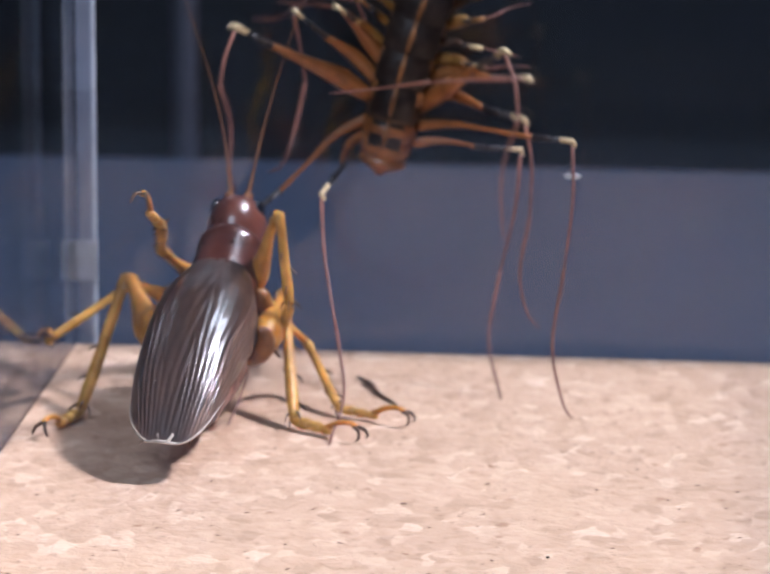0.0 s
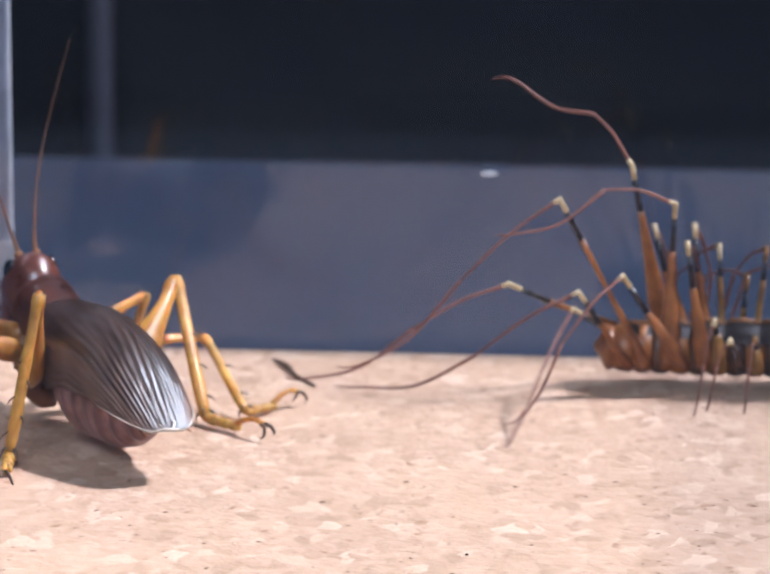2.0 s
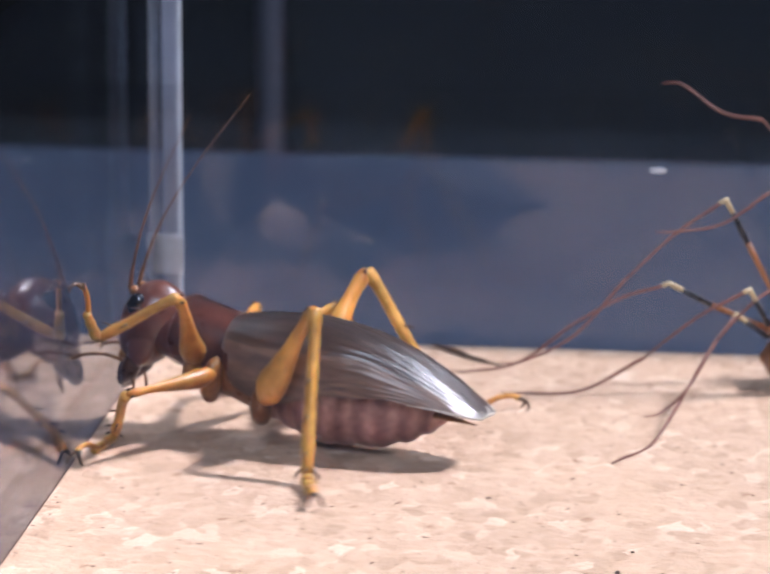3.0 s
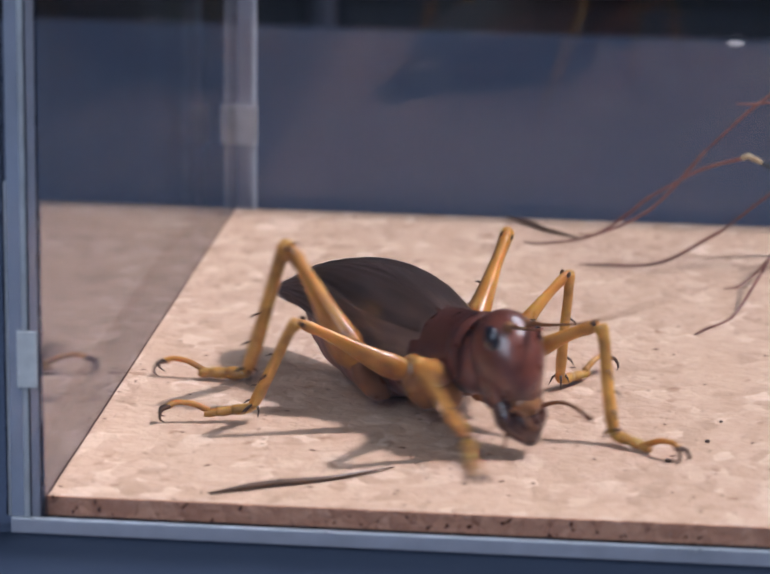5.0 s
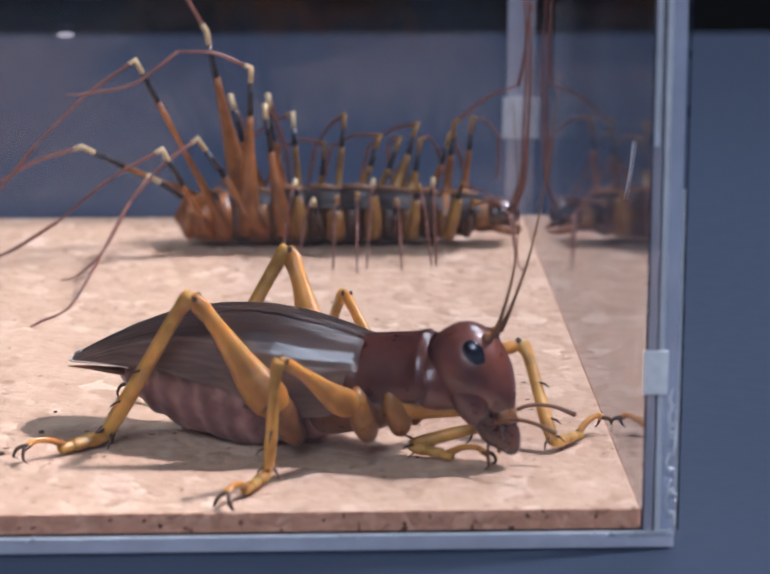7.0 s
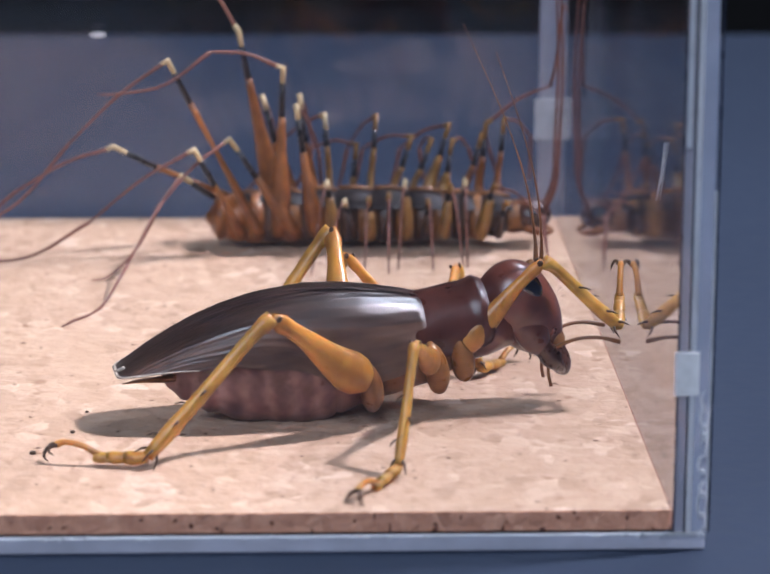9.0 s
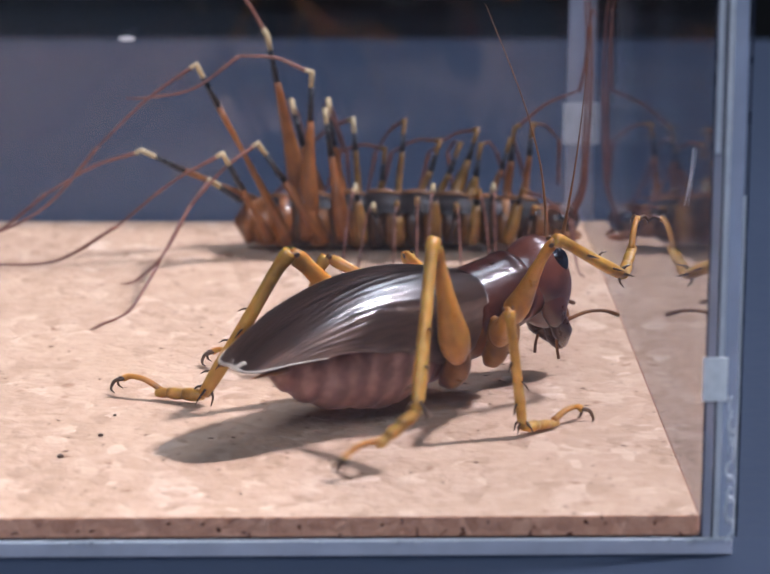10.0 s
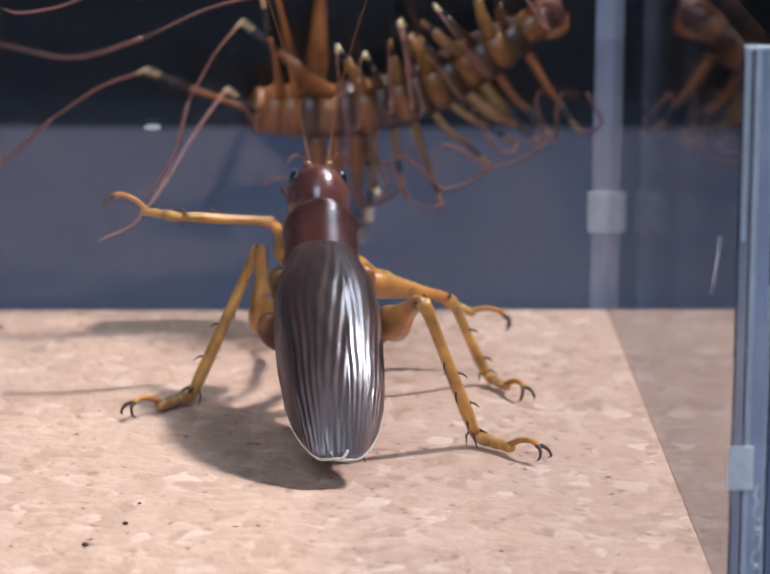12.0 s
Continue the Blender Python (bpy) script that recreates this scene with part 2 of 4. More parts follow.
LEG_ORANGE = surface("orange_leg", (0.17, 0.058, 0.016), (0.31, 0.118, 0.032), 300, rough=0.38, bump=0.15, sss=0.2)
LEG_OLIVE = surface("olive_yellow_leg", (0.17, 0.082, 0.020), (0.34, 0.180, 0.046), 300, rough=0.38, bump=0.15, sss=0.2)
LEG_RED = surface("red_brown_leg", (0.13, 0.048, 0.034), (0.24, 0.095, 0.062), 300, rough=0.42, bump=0.1)
LEG_BLACK = surface("black_leg_band", (0.012, 0.010, 0.012), (0.03, 0.025, 0.025), 300, rough=0.3, bump=0.1)
LEG_PALE = surface("pale_knee", (0.46, 0.35, 0.18), (0.62, 0.50, 0.30), 400, rough=0.4, bump=0.1)
# white colour that stands for glints on edges and glue
GLINT = frosted_material("white_glint_edge", (0.92, 0.96, 1.0), 0.22, 0.05, 500)
DARK_LINE = surface("dark_blue_line", (0.006, 0.009, 0.022), (0.014, 0.02, 0.042), 200, rough=0.3, bump=0.1)


# ---- building blocks ----
def part(name, bm, mat, parent=None, label="", smooth=True):
    mesh = bpy.data.meshes.new(name)
    bmesh.ops.recalc_face_normals(bm, faces=bm.faces)
    for face in bm.faces:
        face.smooth = smooth
    bm.to_mesh(mesh)
    bm.free()
    mesh.materials.append(mat)
    ob = new(name, mesh)
    ob.parent = parent
    return tagged(ob, label=label)


def block(x0, x1, y0, y1, z0, z1, bevel=0.0):
    bm = bmesh.new()
    bmesh.ops.create_cube(bm, size=1)
    for v in bm.verts:
        v.co = Vector((x0 if v.co.x < 0 else x1, y0 if v.co.y < 0 else y1, z0 if v.co.z < 0 else z1))
    if bevel:
        bmesh.ops.bevel(bm, geom=bm.edges[:], offset=bevel, segments=2, affect="EDGES", profile=0.5)
    return bm


def spline(points, steps):
    """A smooth line through the points."""
    pts = [Vector(p) for p in points]
    ends = [pts[0] * 2 - pts[1]] + pts + [pts[-1] * 2 - pts[-2]]
    line = []
    for a, b, c, d in zip(ends, ends[1:], ends[2:], ends[3:]):
        for i in range(steps):
            t = i / steps
            line.append(0.5 * (2 * b + (c - a) * t + (2 * a - 5 * b + 4 * c - d) * t * t + (3 * b - a - 3 * c + d) * t ** 3))
    return line + [pts[-1]]


def tube(line, radii, seg=8, flat=1.0, bm=None):
    """A closed tube of varying radius along a line, in mm; flat squeezes it sideways."""
    bm = bm or bmesh.new()
    line = [Vector(p) for p in line]
    up, rings = None, []
    for i, p in enumerate(line):
        way = (line[min(i + 1, len(line) - 1)] - line[max(i - 1, 0)]).normalized()
        if up is None:
            up = Vector((0, 0, 1)) if abs(way.z) < 0.9 else Vector((1, 0, 0))
        side = way.cross(up).normalized()
        up = side.cross(way).normalized()
        k = i / (len(line) - 1) * (len(radii) - 1)
        a = min(int(k), len(radii) - 2)
        r = radii[a] + (radii[a + 1] - radii[a]) * (k - a)
        rings.append([bm.verts.new((p + (side * math.cos(w) * flat + up * math.sin(w)) * r) * MM)
                      for w in (2 * math.pi * j / seg for j in range(seg))])
    for r0, r1 in zip(rings, rings[1:]):
        for j in range(seg):
            bm.faces.new((r0[j], r0[(j + 1) % seg], r1[(j + 1) % seg], r1[j]))
    bm.faces.new(rings[0][::-1])
    bm.faces.new(rings[-1])
    return bm


def ball(cx, cy, cz, rx, ry, rz, u=20, v=14, bm=None):
    bm = bm or bmesh.new()
    made = bmesh.ops.create_uvsphere(bm, u_segments=u, v_segments=v, radius=1)["verts"]
    for w in made:
        w.co = Vector((cx + w.co.x * rx, cy + w.co.y * ry, cz + w.co.z * rz)) * MM
    return bm


def lathe(rings, seg=28):
    """Rings (x, z, half width, half height) in mm joined along x."""
    bm, loops = bmesh.new(), []
    for x, z, ry, rz in rings:
        loops.append([bm.verts.new(Vector((x, ry * math.cos(w), z + rz * math.sin(w))) * MM) for w in (2 * math.pi * j / seg for j in range(seg))])
    for a, b in zip(loops, loops[1:]):
        for j in range(seg):
            bm.faces.new((a[j], a[(j + 1) % seg], b[(j + 1) % seg], b[j]))
    bm.faces.new(loops[0][::-1])
    bm.faces.new(loops[-1])
    return bm


def wave(x, knots):
    """Smooth value at x between knots (x, value)."""
    for (a, p), (b, q) in zip(knots, knots[1:]):
        if x <= b:
            t = max(0.0, (x - a) / (b - a))
            t = t * t * (3 - 2 * t)
            return p + (q - p) * t
    return knots[-1][1]


def profile(x, knots):
    """Value at x on an even curve through the knots (x, value)."""
    pts = [(2 * knots[0][0] - knots[1][0], 2 * knots[0][1] - knots[1][1]), *knots, (2 * knots[-1][0] - knots[-2][0], 2 * knots[-1][1] - knots[-2][1])]
    for (a, p), (b, q), (c, r), (d, w) in zip(pts, pts[1:], pts[2:], pts[3:]):
        if x <= c or (c, r) == pts[-2]:
            t = min(1.3, max(-0.3, (x - b) / (c - b)))
            m, n = (r - p) / (c - a) * (c - b), (w - q) / (d - b) * (c - b)
            return (2 * t ** 3 - 3 * t * t + 1) * q + (t ** 3 - 2 * t * t + t) * m + (3 * t * t - 2 * t ** 3) * r + (t ** 3 - t * t) * n


def thing(name, label, category, group="", kind=""):
    return tagged(new(name), label, category, group, kind)


# ---- the room and the table ----
def build_room():
    tagged(part("floor", block(-2.2, 2.2, -2.2, 2.2, -0.80, -0.75), PAINT, smooth=False), "dark grey floor of the room", "floor", kind="structure")
    tagged(part("ceiling", block(-2.2, 2.2, -2.2, 2.2, 1.75, 1.80), PAINT, smooth=False), "grey ceiling of the room", "ceiling", kind="structure")
    for name, span in (("wall_west", (-2.25, -2.2, -2.2, 2.2)), ("wall_east", (2.2, 2.25, -2.2, 2.2)), ("wall_south", (-2.2, 2.2, -2.25, -2.2)), ("wall_north", (-2.2, 2.2, 2.2, 2.25))):
        tagged(part(name, block(*span, -0.75, 1.75), PAINT, smooth=False), "plain grey wall of the room", "wall", kind="structure")
    tagged(part("backdrop", block(-1.2, 1.2, 0.62, 0.63, -0.75, 0.9), BLACK, smooth=False), "black cloth backdrop behind the table", "backdrop", kind="structure")
    # rods added in place of two faint upright streaks of unknown origin
    for x, thick in ((-0.0664, 0.0019), (0.0779, 0.0011)):
        bm = tube([(x / MM, 300, -750), (x / MM, 300, -100), (x / MM, 300, 600)], (thick / MM, thick / MM, thick / MM), 12)
        tagged(part("rod", bm, ROD), "thin grey upright rod added for a faint streak behind the table", "rod", group="rods behind the table")
    table = thing("table", "table covered with matt blue-grey sheet", "table")
    part("tabletop", block(-0.55, 0.55, -0.24, 0.2155, -0.0300, -0.0022, 0.001), SHEET, table)
    for x, y in itertools.product((-0.5, 0.5), (-0.2, 0.19)):
        part("leg", block(x - 0.02, x + 0.02, y - 0.02, y + 0.02, -0.75, -0.0302, 0.002), SHEET, table)


# ---- the clear box ----
def build_box():
    box = thing("acrylic_box", "clear acrylic box with glued corners standing on the sheet", "box")
    lo, hi, top, base = -BOX - 0.00003, BOX + 0.00003, 0.045, -0.00175
    front, back = -0.0008, DEEP + 0.0006
    panes = (("front_panel", (lo - WALL, hi + WALL, front - WALL, front, base - FOOT, top)),
             ("back_panel", (lo - WALL, hi + WALL, back, back + WALL, base - FOOT, top)),
             ("side_panel", (lo - WALL, lo, front + 0.00002, back - 0.00002, base - FOOT, top)),
             ("side_panel", (hi, hi + WALL, front + 0.00002, back - 0.00002, base - FOOT, top)),
             ("base_panel", (lo + 0.00002, hi - 0.00002, front + 0.00002, back - 0.00002, base - FOOT, base)))
    for name, span in panes:
        pane = part(name, block(*span), SIDE if name == "side_panel" else DIMMED if name == "back_panel" else ACRYLIC, box, "clear acrylic panel", smooth=False)
        pane.data.materials.append(POLISHED)
        for face in pane.data.polygons:
            face.material_index = 1 if face.normal.z > 0.5 else 0
    # cloudy glued edges: two posts at the back, one at each front corner, one along the foot of the front panel
    # the GLINT strips among them are highlights painted white
    f0, f1 = front - WALL - 0.0003, front - WALL - 0.00002
    edges = [((-0.0503, -0.0487, back + WALL + 0.0004, back + WALL + 0.0016, base, top), JOINT), ((-0.04865, -0.0484, back + WALL + 0.00035, back + WALL + 0.0018, base, top), GLINT),
             ((0.0486, 0.0503, back + WALL + 0.0004, back + WALL + 0.0016, base, top), JOINT), ((0.05035, 0.0507, back + WALL + 0.00035, back + WALL + 0.0018, base, top), GLINT)]
    for s in (-1, 1):
        for x0, x1, deep, mat in ((49.72, 49.84, 0, DARK_LINE), (49.85, 50.55, 0, CLOUDY), (50.57, 50.68, 0, DARK_LINE), (50.70, 51.14, 0.0001, GLINT), (51.16, 52.22, 0, EDGE), (52.45, 52.60, 0, DARK_LINE)):
            edges.append(((min(s * x0, s * x1) * MM, max(s * x0, s * x1) * MM, f0 - deep, f1, base + 0.001, top), mat))
        edges.append(((min(s * 52.24, s * 52.43) * MM, max(s * 52.24, s * 52.43) * MM, f0, f1, base + 0.001, 0.0265), GLINT))
    edges += [((0.0499, 0.0503, f0 - 0.0004, f0 - 0.00012, 0.0300, 0.0446), GLINT), ((0.0498, 0.0523, f0 - 0.0004, f1, 0.0447, 0.0450), GLINT)]
    edges += [((lo - WALL, hi + WALL, f0 - 0.0001, f1, base - FOOT, base + 0.00078), JOINT), ((lo - WALL, hi + WALL, f0 - 0.00018, f1, base + 0.0008, base + 0.00092), GLINT)]
    for span, mat in edges:
        part("glue_joint", block(*span, 0.00004), mat, box, "strip of the cloudy bluish glued edge, with painted glints", smooth=False)
    tapes = ((-0.0512, -0.0481, True, 0.0062, 0.0105), (0.0481, 0.0514, True, 0.0076, 0.0120), (0.0495, 0.0514, False, 0.0104, 0.0139), (-0.0515, -0.0499, False, 0.0100, 0.0146))
    for x0, x1, rear, z0, z1 in tapes:
        y = back + WALL + 0.00018 if rear else front - WALL - 0.0006
        bm = block(x0, x1, y - 0.00012, y + 0.00012, z0, z1, 0.00005)
        part("tape", bm, TAPE, box, "small strip of white tape", smooth=False)
    # white curls for the corner's glue and refractions, painted white glints along the foot
    rng = random.Random(11)
    z = -0.6
    while z < 9.6:
        tall, wide = rng.uniform(0.45, 1.1), rng.uniform(0.22, 0.38)
        start, sweep = rng.randrange(0, 360), rng.randrange(170, 330)
        line = [(51.92 + rng.uniform(-0.05, 0.05) + wide * math.cos(w), -3.55, z + tall * (1 + math.sin(w))) for w in (radians(start + sweep * q / 10) for q in range(11))]
        part("glue_glint", tube(line, (0.04, rng.uniform(0.09, 0.17), 0.12, 0.04), 6), GLINT, box, "curled white mark for glue and its glints")
        z += tall * 1.5
    for k in range(30):
        x = rng.choice((rng.uniform(49.0, 52.0), rng.uniform(46, 52.0), rng.uniform(-8, 52), rng.uniform(-48, 50)))
        size = rng.uniform(0.3, 1.1)
        line = [(x + size * (q / 4 - 0.5), -3.6, -0.95 + rng.uniform(-0.12, 0.12) + (0.2 if q == 2 else 0)) for q in range(5)]
        part("glue_glint", tube(spline(line, 3), (0.02, 0.08, 0.07, 0.02), 6), GLINT, box, "curled white mark for glue and its glints")
    cork = tagged(part("cork_sheet", block(-BOX, BOX, 0, DEEP, -0.0017, 0, 0.00012), CORK, smooth=False), "pressed cork sheet with cut, shaded brown edges lining the box floor", "cork sheet")
    cork.data.materials.append(CORK_CUT_SHADED)
    for face in cork.data.polygons:
        face.material_index = 0 if face.normal.z > 0.5 else 1


# ---- the cricket ----
HIPS = {"hind_left": [1.0, 5.5, -2.1], "hind_right": [1.0, -5.5, -2.1], "middle_left": [7.0, 4.1, -1.8], "middle_right": [7.0, -4.1, -1.8], "front_left": [9.5, 2.6, -1.5], "front_right": [9.5, -2.6, -1.5]}
BONES = {"hind": [12.1, 15.3, 8], "middle": [11.1, 10.3, 7.5], "front": [10.5, 9.2, 7]}
LEGS = {}
HEAD = []
ANTENNAE = []


def cricket_leg(cricket, name):
    kind, sign = name.split("_")[0], 1 if name.endswith("left") else -1
    a, b, c = BONES[kind]
    fat = {"hind": 1.0, "middle": 0.80, "front": 0.85}[kind]
    club = {"hind": 0.98, "middle": 0.66, "front": 0.70}[kind]
    bm = tube(spline([(0, 0, 0), (a * 0.3, 0, -0.15), (a * 0.7, 0, 0.1), (a, 0, 0)], 6),
              [r * club for r in (1.05, 1.75, 1.85, 1.6, 1.28, 1.0, 0.80, 0.74, 0.86, 0.5)], 16, 0.74)
    femur = part("femur", bm, AMBER, cricket, "amber upper leg")
    for s in (-1, 1):
        part("knee_spot", ball(a * 0.97, s * 0.50 * fat, 0.25, 0.28, 0.10, 0.28, 10, 6), CLAW, femur, "dark spot on the knee")
    bm = tube(spline([(0, 0, 0), (b * 0.15, 0, 0.22), (b * 0.6, 0, 0.05), (b, 0, 0)], 6), [r * fat for r in (0.72, 0.78, 0.62, 0.60, 0.62, 0.66, 0.72, 0.55)], 12, 0.85)
    tibia = part("tibia", bm, YELLOW, cricket, "yellow spiny lower leg")
    spines = {"hind": 6, "middle": 4, "front": 4}[kind]
    for i in range(spines):
        x = b * (0.42 + 0.55 * i / (spines - 1))
        side = 1 if i % 2 else -1
        line = [(x, side * 0.35 * fat, 0.3), (x + 0.35, side * 0.75 * fat, 0.65), (x + 0.85, side * 0.95 * fat, 0.85)]
        part("spine", tube(line, (0.13, 0.10, 0.03), 5), CLAW, tibia)
    for w in (40, 130, 220, 310):
        y, z = math.cos(radians(w)), math.sin(radians(w))
        line = [(b * 0.955, y * 0.4 * fat, z * 0.4 * fat), (b * 0.985, y * 0.85 * fat, z * 0.85 * fat), (b * 1.05, y * 1.15 * fat, z * 1.15 * fat)]
        part("spur", tube(line, (0.15, 0.11, 0.03), 5), CLAW, tibia)
    bm = bmesh.new()
    for x0, x1, r in ((0, 0.24, 0.60), (0.20, 0.42, 0.54), (0.38, 0.56, 0.48)):
        tube(spline([(c * x0, 0, -0.05), (c * (x0 + x1) / 2, 0, -0.12), (c * x1, 0, -0.05)], 3), [r * fat * k for k in (0.72, 0.92, 1.0, 0.86)], 10, 1.15, bm)
    tarsus = part("tarsus", bm, YELLOW, cricket, "yellow lobed foot")
    part("foot_shaft", tube(spline([(c * 0.5, 0, 0.1), (c * 0.68, 0, 0.9), (c * 0.86, 0, 1.15), (c * 0.95, 0, 0.9)], 4), (0.30, 0.27, 0.25, 0.32), 8), AMBER, tarsus)
    for s in (-1, 1):
        line = spline([(c * 0.93, s * 0.1, 0.95), (c * 1.03, s * 0.45, 0.75), (c * 1.06, s * 0.75, 0.1), (c * 1.01, s * 0.85, -0.25)], 4)
        part("claw", tube(line, (0.22, 0.18, 0.12, 0.03), 6), CLAW, tarsus, "dark hooked claw")
    LEGS[name] = (femur, tibia, tarsus)


def build_cricket():
    cricket = thing("cricket", "large brown winged cricket with amber legs on the cork", "insect")
    half = [(-15.6, 0.25), (-15.2, 1.1), (-14.0, 2.2), (-11.8, 3.5), (-9, 4.6), (-3.5, 5.8), (2, 5.0), (6, 3.2)]
    rings = []
    for i in range(97):
        x = -15.6 + 21.6 * i / 96
        groove = abs(math.sin((x + 13.2) / 2.0 * math.pi)) ** 0.35
        r = wave(x, half) * (0.94 + 0.06 * groove)
        rings.append((x, -0.7 + 0.03 * x + 0.10 * max(0.0, -9.0 - x), r * 0.78, r))
    part("abdomen", lathe(rings, 32), ABDOMEN, cricket, "pinkish brown ringed abdomen")
    for s in (-1, 1):
        part("cercus", tube(spline([(-14.2, s * 0.9, -0.5), (-15.8, s * 1.5, -0.3), (-17.6, s * 2.0, 0.0), (-19.2, s * 2.3, 0.1)], 4), (0.42, 0.30, 0.18, 0.05), 8), THORAX, cricket, "short tapering tail feeler")
    rings = [(x, -0.9, wave(x, [(-1.5, 0.3), (0, 2.6), (3, 3.9), (7, 3.5), (10.2, 2.5), (11.6, 0.3)]), wave(x, [(-1.5, 0.3), (0, 2.6), (3, 4.3), (7, 3.8), (10.2, 2.8), (11.6, 0.3)])) for x in [-1.5 + 0.4 * k for k in range(34)]]
    part("thorax", lathe(rings, 28), THORAX, cricket, "brown underside of the thorax")
    for name, (x, y, z) in HIPS.items():
        bm = tube(spline([(x + 0.5, y * 0.50, z - 3.0), (x + 0.5, y * 0.70, z - 2.2), (x + 0.4, y * 0.90, z - 0.8), (x + 0.1, y * 0.95, z + 0.8), (x, y * 0.85, z + 1.6)], 4), (0.35, 1.05, 1.3, 1.25, 0.9, 0.3), 14, 0.8)
        part("coxa", bm, THORAX if name.startswith("hind") else COXA, cricket, "long amber-brown hip joint")
    part("neck", tube([(10.0, 0, -0.7), (12.0, 0, -0.4), (14.4, 0, 0.0)], (2.7, 2.75, 2.5), 20), SHELL, cricket)
    # saddle-shaped shield behind the head
    bm, nu, nv = bmesh.new(), 24, 30
    grid = []
    for i in range(nu + 1):
        u = i / nu
        x = 5.2 + 7.7 * u
        r = wave(u, [(0, 4.0), (0.1, 4.15), (0.2, 3.95), (0.5, 3.9), (0.78, 3.85), (0.9, 4.0), (1, 3.6)])
        row = []
        for j in range(nv + 1):
            w = radians(-112 + 224 * j / nv)
            low = max(0.0, -math.cos(w)) ** 1.5
            row.append(bm.verts.new(Vector((x + (0.5 - u) * (0.6 * math.cos(w) + 4.0 * low), r * math.sin(w) * (0.88 - 0.25 * low), -0.7 + 0.8 * u + r * math.cos(w))) * MM))
        grid.append(row)
    for i in range(nu):
        for j in range(nv):
            bm.faces.new((grid[i][j], grid[i + 1][j], grid[i + 1][j + 1], grid[i][j + 1]))
    bmesh.ops.solidify(bm, geom=bm.faces[:], thickness=0.0003)
    part("pronotum", bm, SHELL, cricket, "glossy red-brown neck shield")
    for side in (1, -1):
        bm, nu, nv, grid = bmesh.new(), 44, 104, []
        lift = 0.12 if side > 0 else 0.0
        for i in range(nu + 1):
            u = i / nu
            row = []
            for j in range(nv + 1):
                v = j / nv
                span = wave(u, [(0, 118), (0.3, 116), (0.65, 96), (1, 80)])
                w = radians(-14 + (span + 14) * v)
                reach = 26.4 - 6.6 * max(0.0, (v - 0.38) / 0.62) ** 2.0 - 1.0 * max(0.0, (0.12 - v) / 0.12) ** 2
                x = 7.0 - reach * u
                wide = profile(x, [(-19.5, 3.2), (-16, 3.95), (-11, 4.5), (-4, 4.75), (2, 4.55), (7, 3.2)])
                tall = profile(x, [(-19.5, 1.7), (-16, 2.6), (-11, 3.9), (-5, 5.0), (0, 5.4), (4, 4.7), (7, 3.4)])
                top = profile(x, [(-19.5, 0.5), (-16, 2.25), (-12, 3.9), (-8, 4.9), (-4, 5.25), (0, 5.0), (4, 4.1), (7, 3.2)])
                fan = 0.34 * u * max(0.0, 1 - max(0.0, v - 0.25) / 0.6)
                vein = 11 * (v - fan) + 0.16 * math.sin(5 * v + side) + 0.10 * math.sin(4 * u + 9 * v)
                tallness = 0.7 + 0.3 * math.sin(v * 13.7 + 1.3 * side)
                crest = abs(math.cos(vein * math.pi)) ** 2
                ridge = (0.03 + 0.065 * u) * (1 - 0.5 * max(0.0, v - 0.5)) * tallness * crest * (1 - 0.8 * u ** 9) + 0.025 * math.sin(u * 41 + v * 9) * math.sin(u * 17 - v * 31 + side) + lift
                c, d = math.cos(w), math.sin(w)
                square = 1 + 0.09 * (2 * abs(c * d)) ** 2 * (c > 0)
                row.append(bm.verts.new(Vector((x, side * (wide + ridge) * d * square, top - tall + (tall + ridge) * c * square)) * MM))
            grid.append(row)
        for i in range(nu):
            for j in range(nv):
                bm.faces.new((grid[i][j], grid[i + 1][j], grid[i + 1][j + 1], grid[i][j + 1]))
        rim = [grid[nu][j].co / MM for j in range(2, nv + 1, 2)]
        bmesh.ops.solidify(bm, geom=bm.faces[:], thickness=0.00012)
        bm.faces.index_update()
        for face in bm.faces:
            face.material_index = 1 if face.index % (nu * nv) % nv > nv * 0.56 else 0
        wing = part("forewing", bm, WING, cricket, "brown ribbed glossy forewing with a tan side field")
        wing.data.materials.append(WING_SIDE)
        part("wing_rim", tube(rim, (0.16, 0.16, 0.11, 0.08, 0.05), 6), RIM, wing, "pale rim of the wing tip, whitened as its highlight")
    # head, face downwards; its origin is the neck joint
    bm = ball(3.3, 0, -0.5, 3.05, 3.0, 5.2, 32, 24)
    for v in bm.verts:
        d = (v.co.z / MM + 0.5) / 5.2
        if v.co.x < 3.3 * MM:
            v.co.x = 3.3 * MM + (v.co.x - 3.3 * MM) * (1.12 + 0.30 * abs(d))
        if d > 0:
            v.co.z = (-0.5 + 5.2 * 0.80 * d) * MM
        thin = 1 - 0.48 * max(0.0, -d) ** 1.4
        v.co.x = 3.3 * MM + (v.co.x - 3.3 * MM) * (0.4 + 0.6 * thin) + 0.8 * max(0.0, -d) * MM
        v.co.y *= thin
    head = part("head", bm, SHELL, cricket, "glossy red-brown head")
    HEAD.append(head)
    for s in (-1, 1):
        part("eye", ball(4.5, s * 2.12, 1.05, 0.98, 0.62, 1.30), EYE, head, "black glossy round eye")
        part("antenna_socket", ball(5.7, s * 0.95, 1.9, 0.5, 0.5, 0.5, 12, 8), THORAX, head)
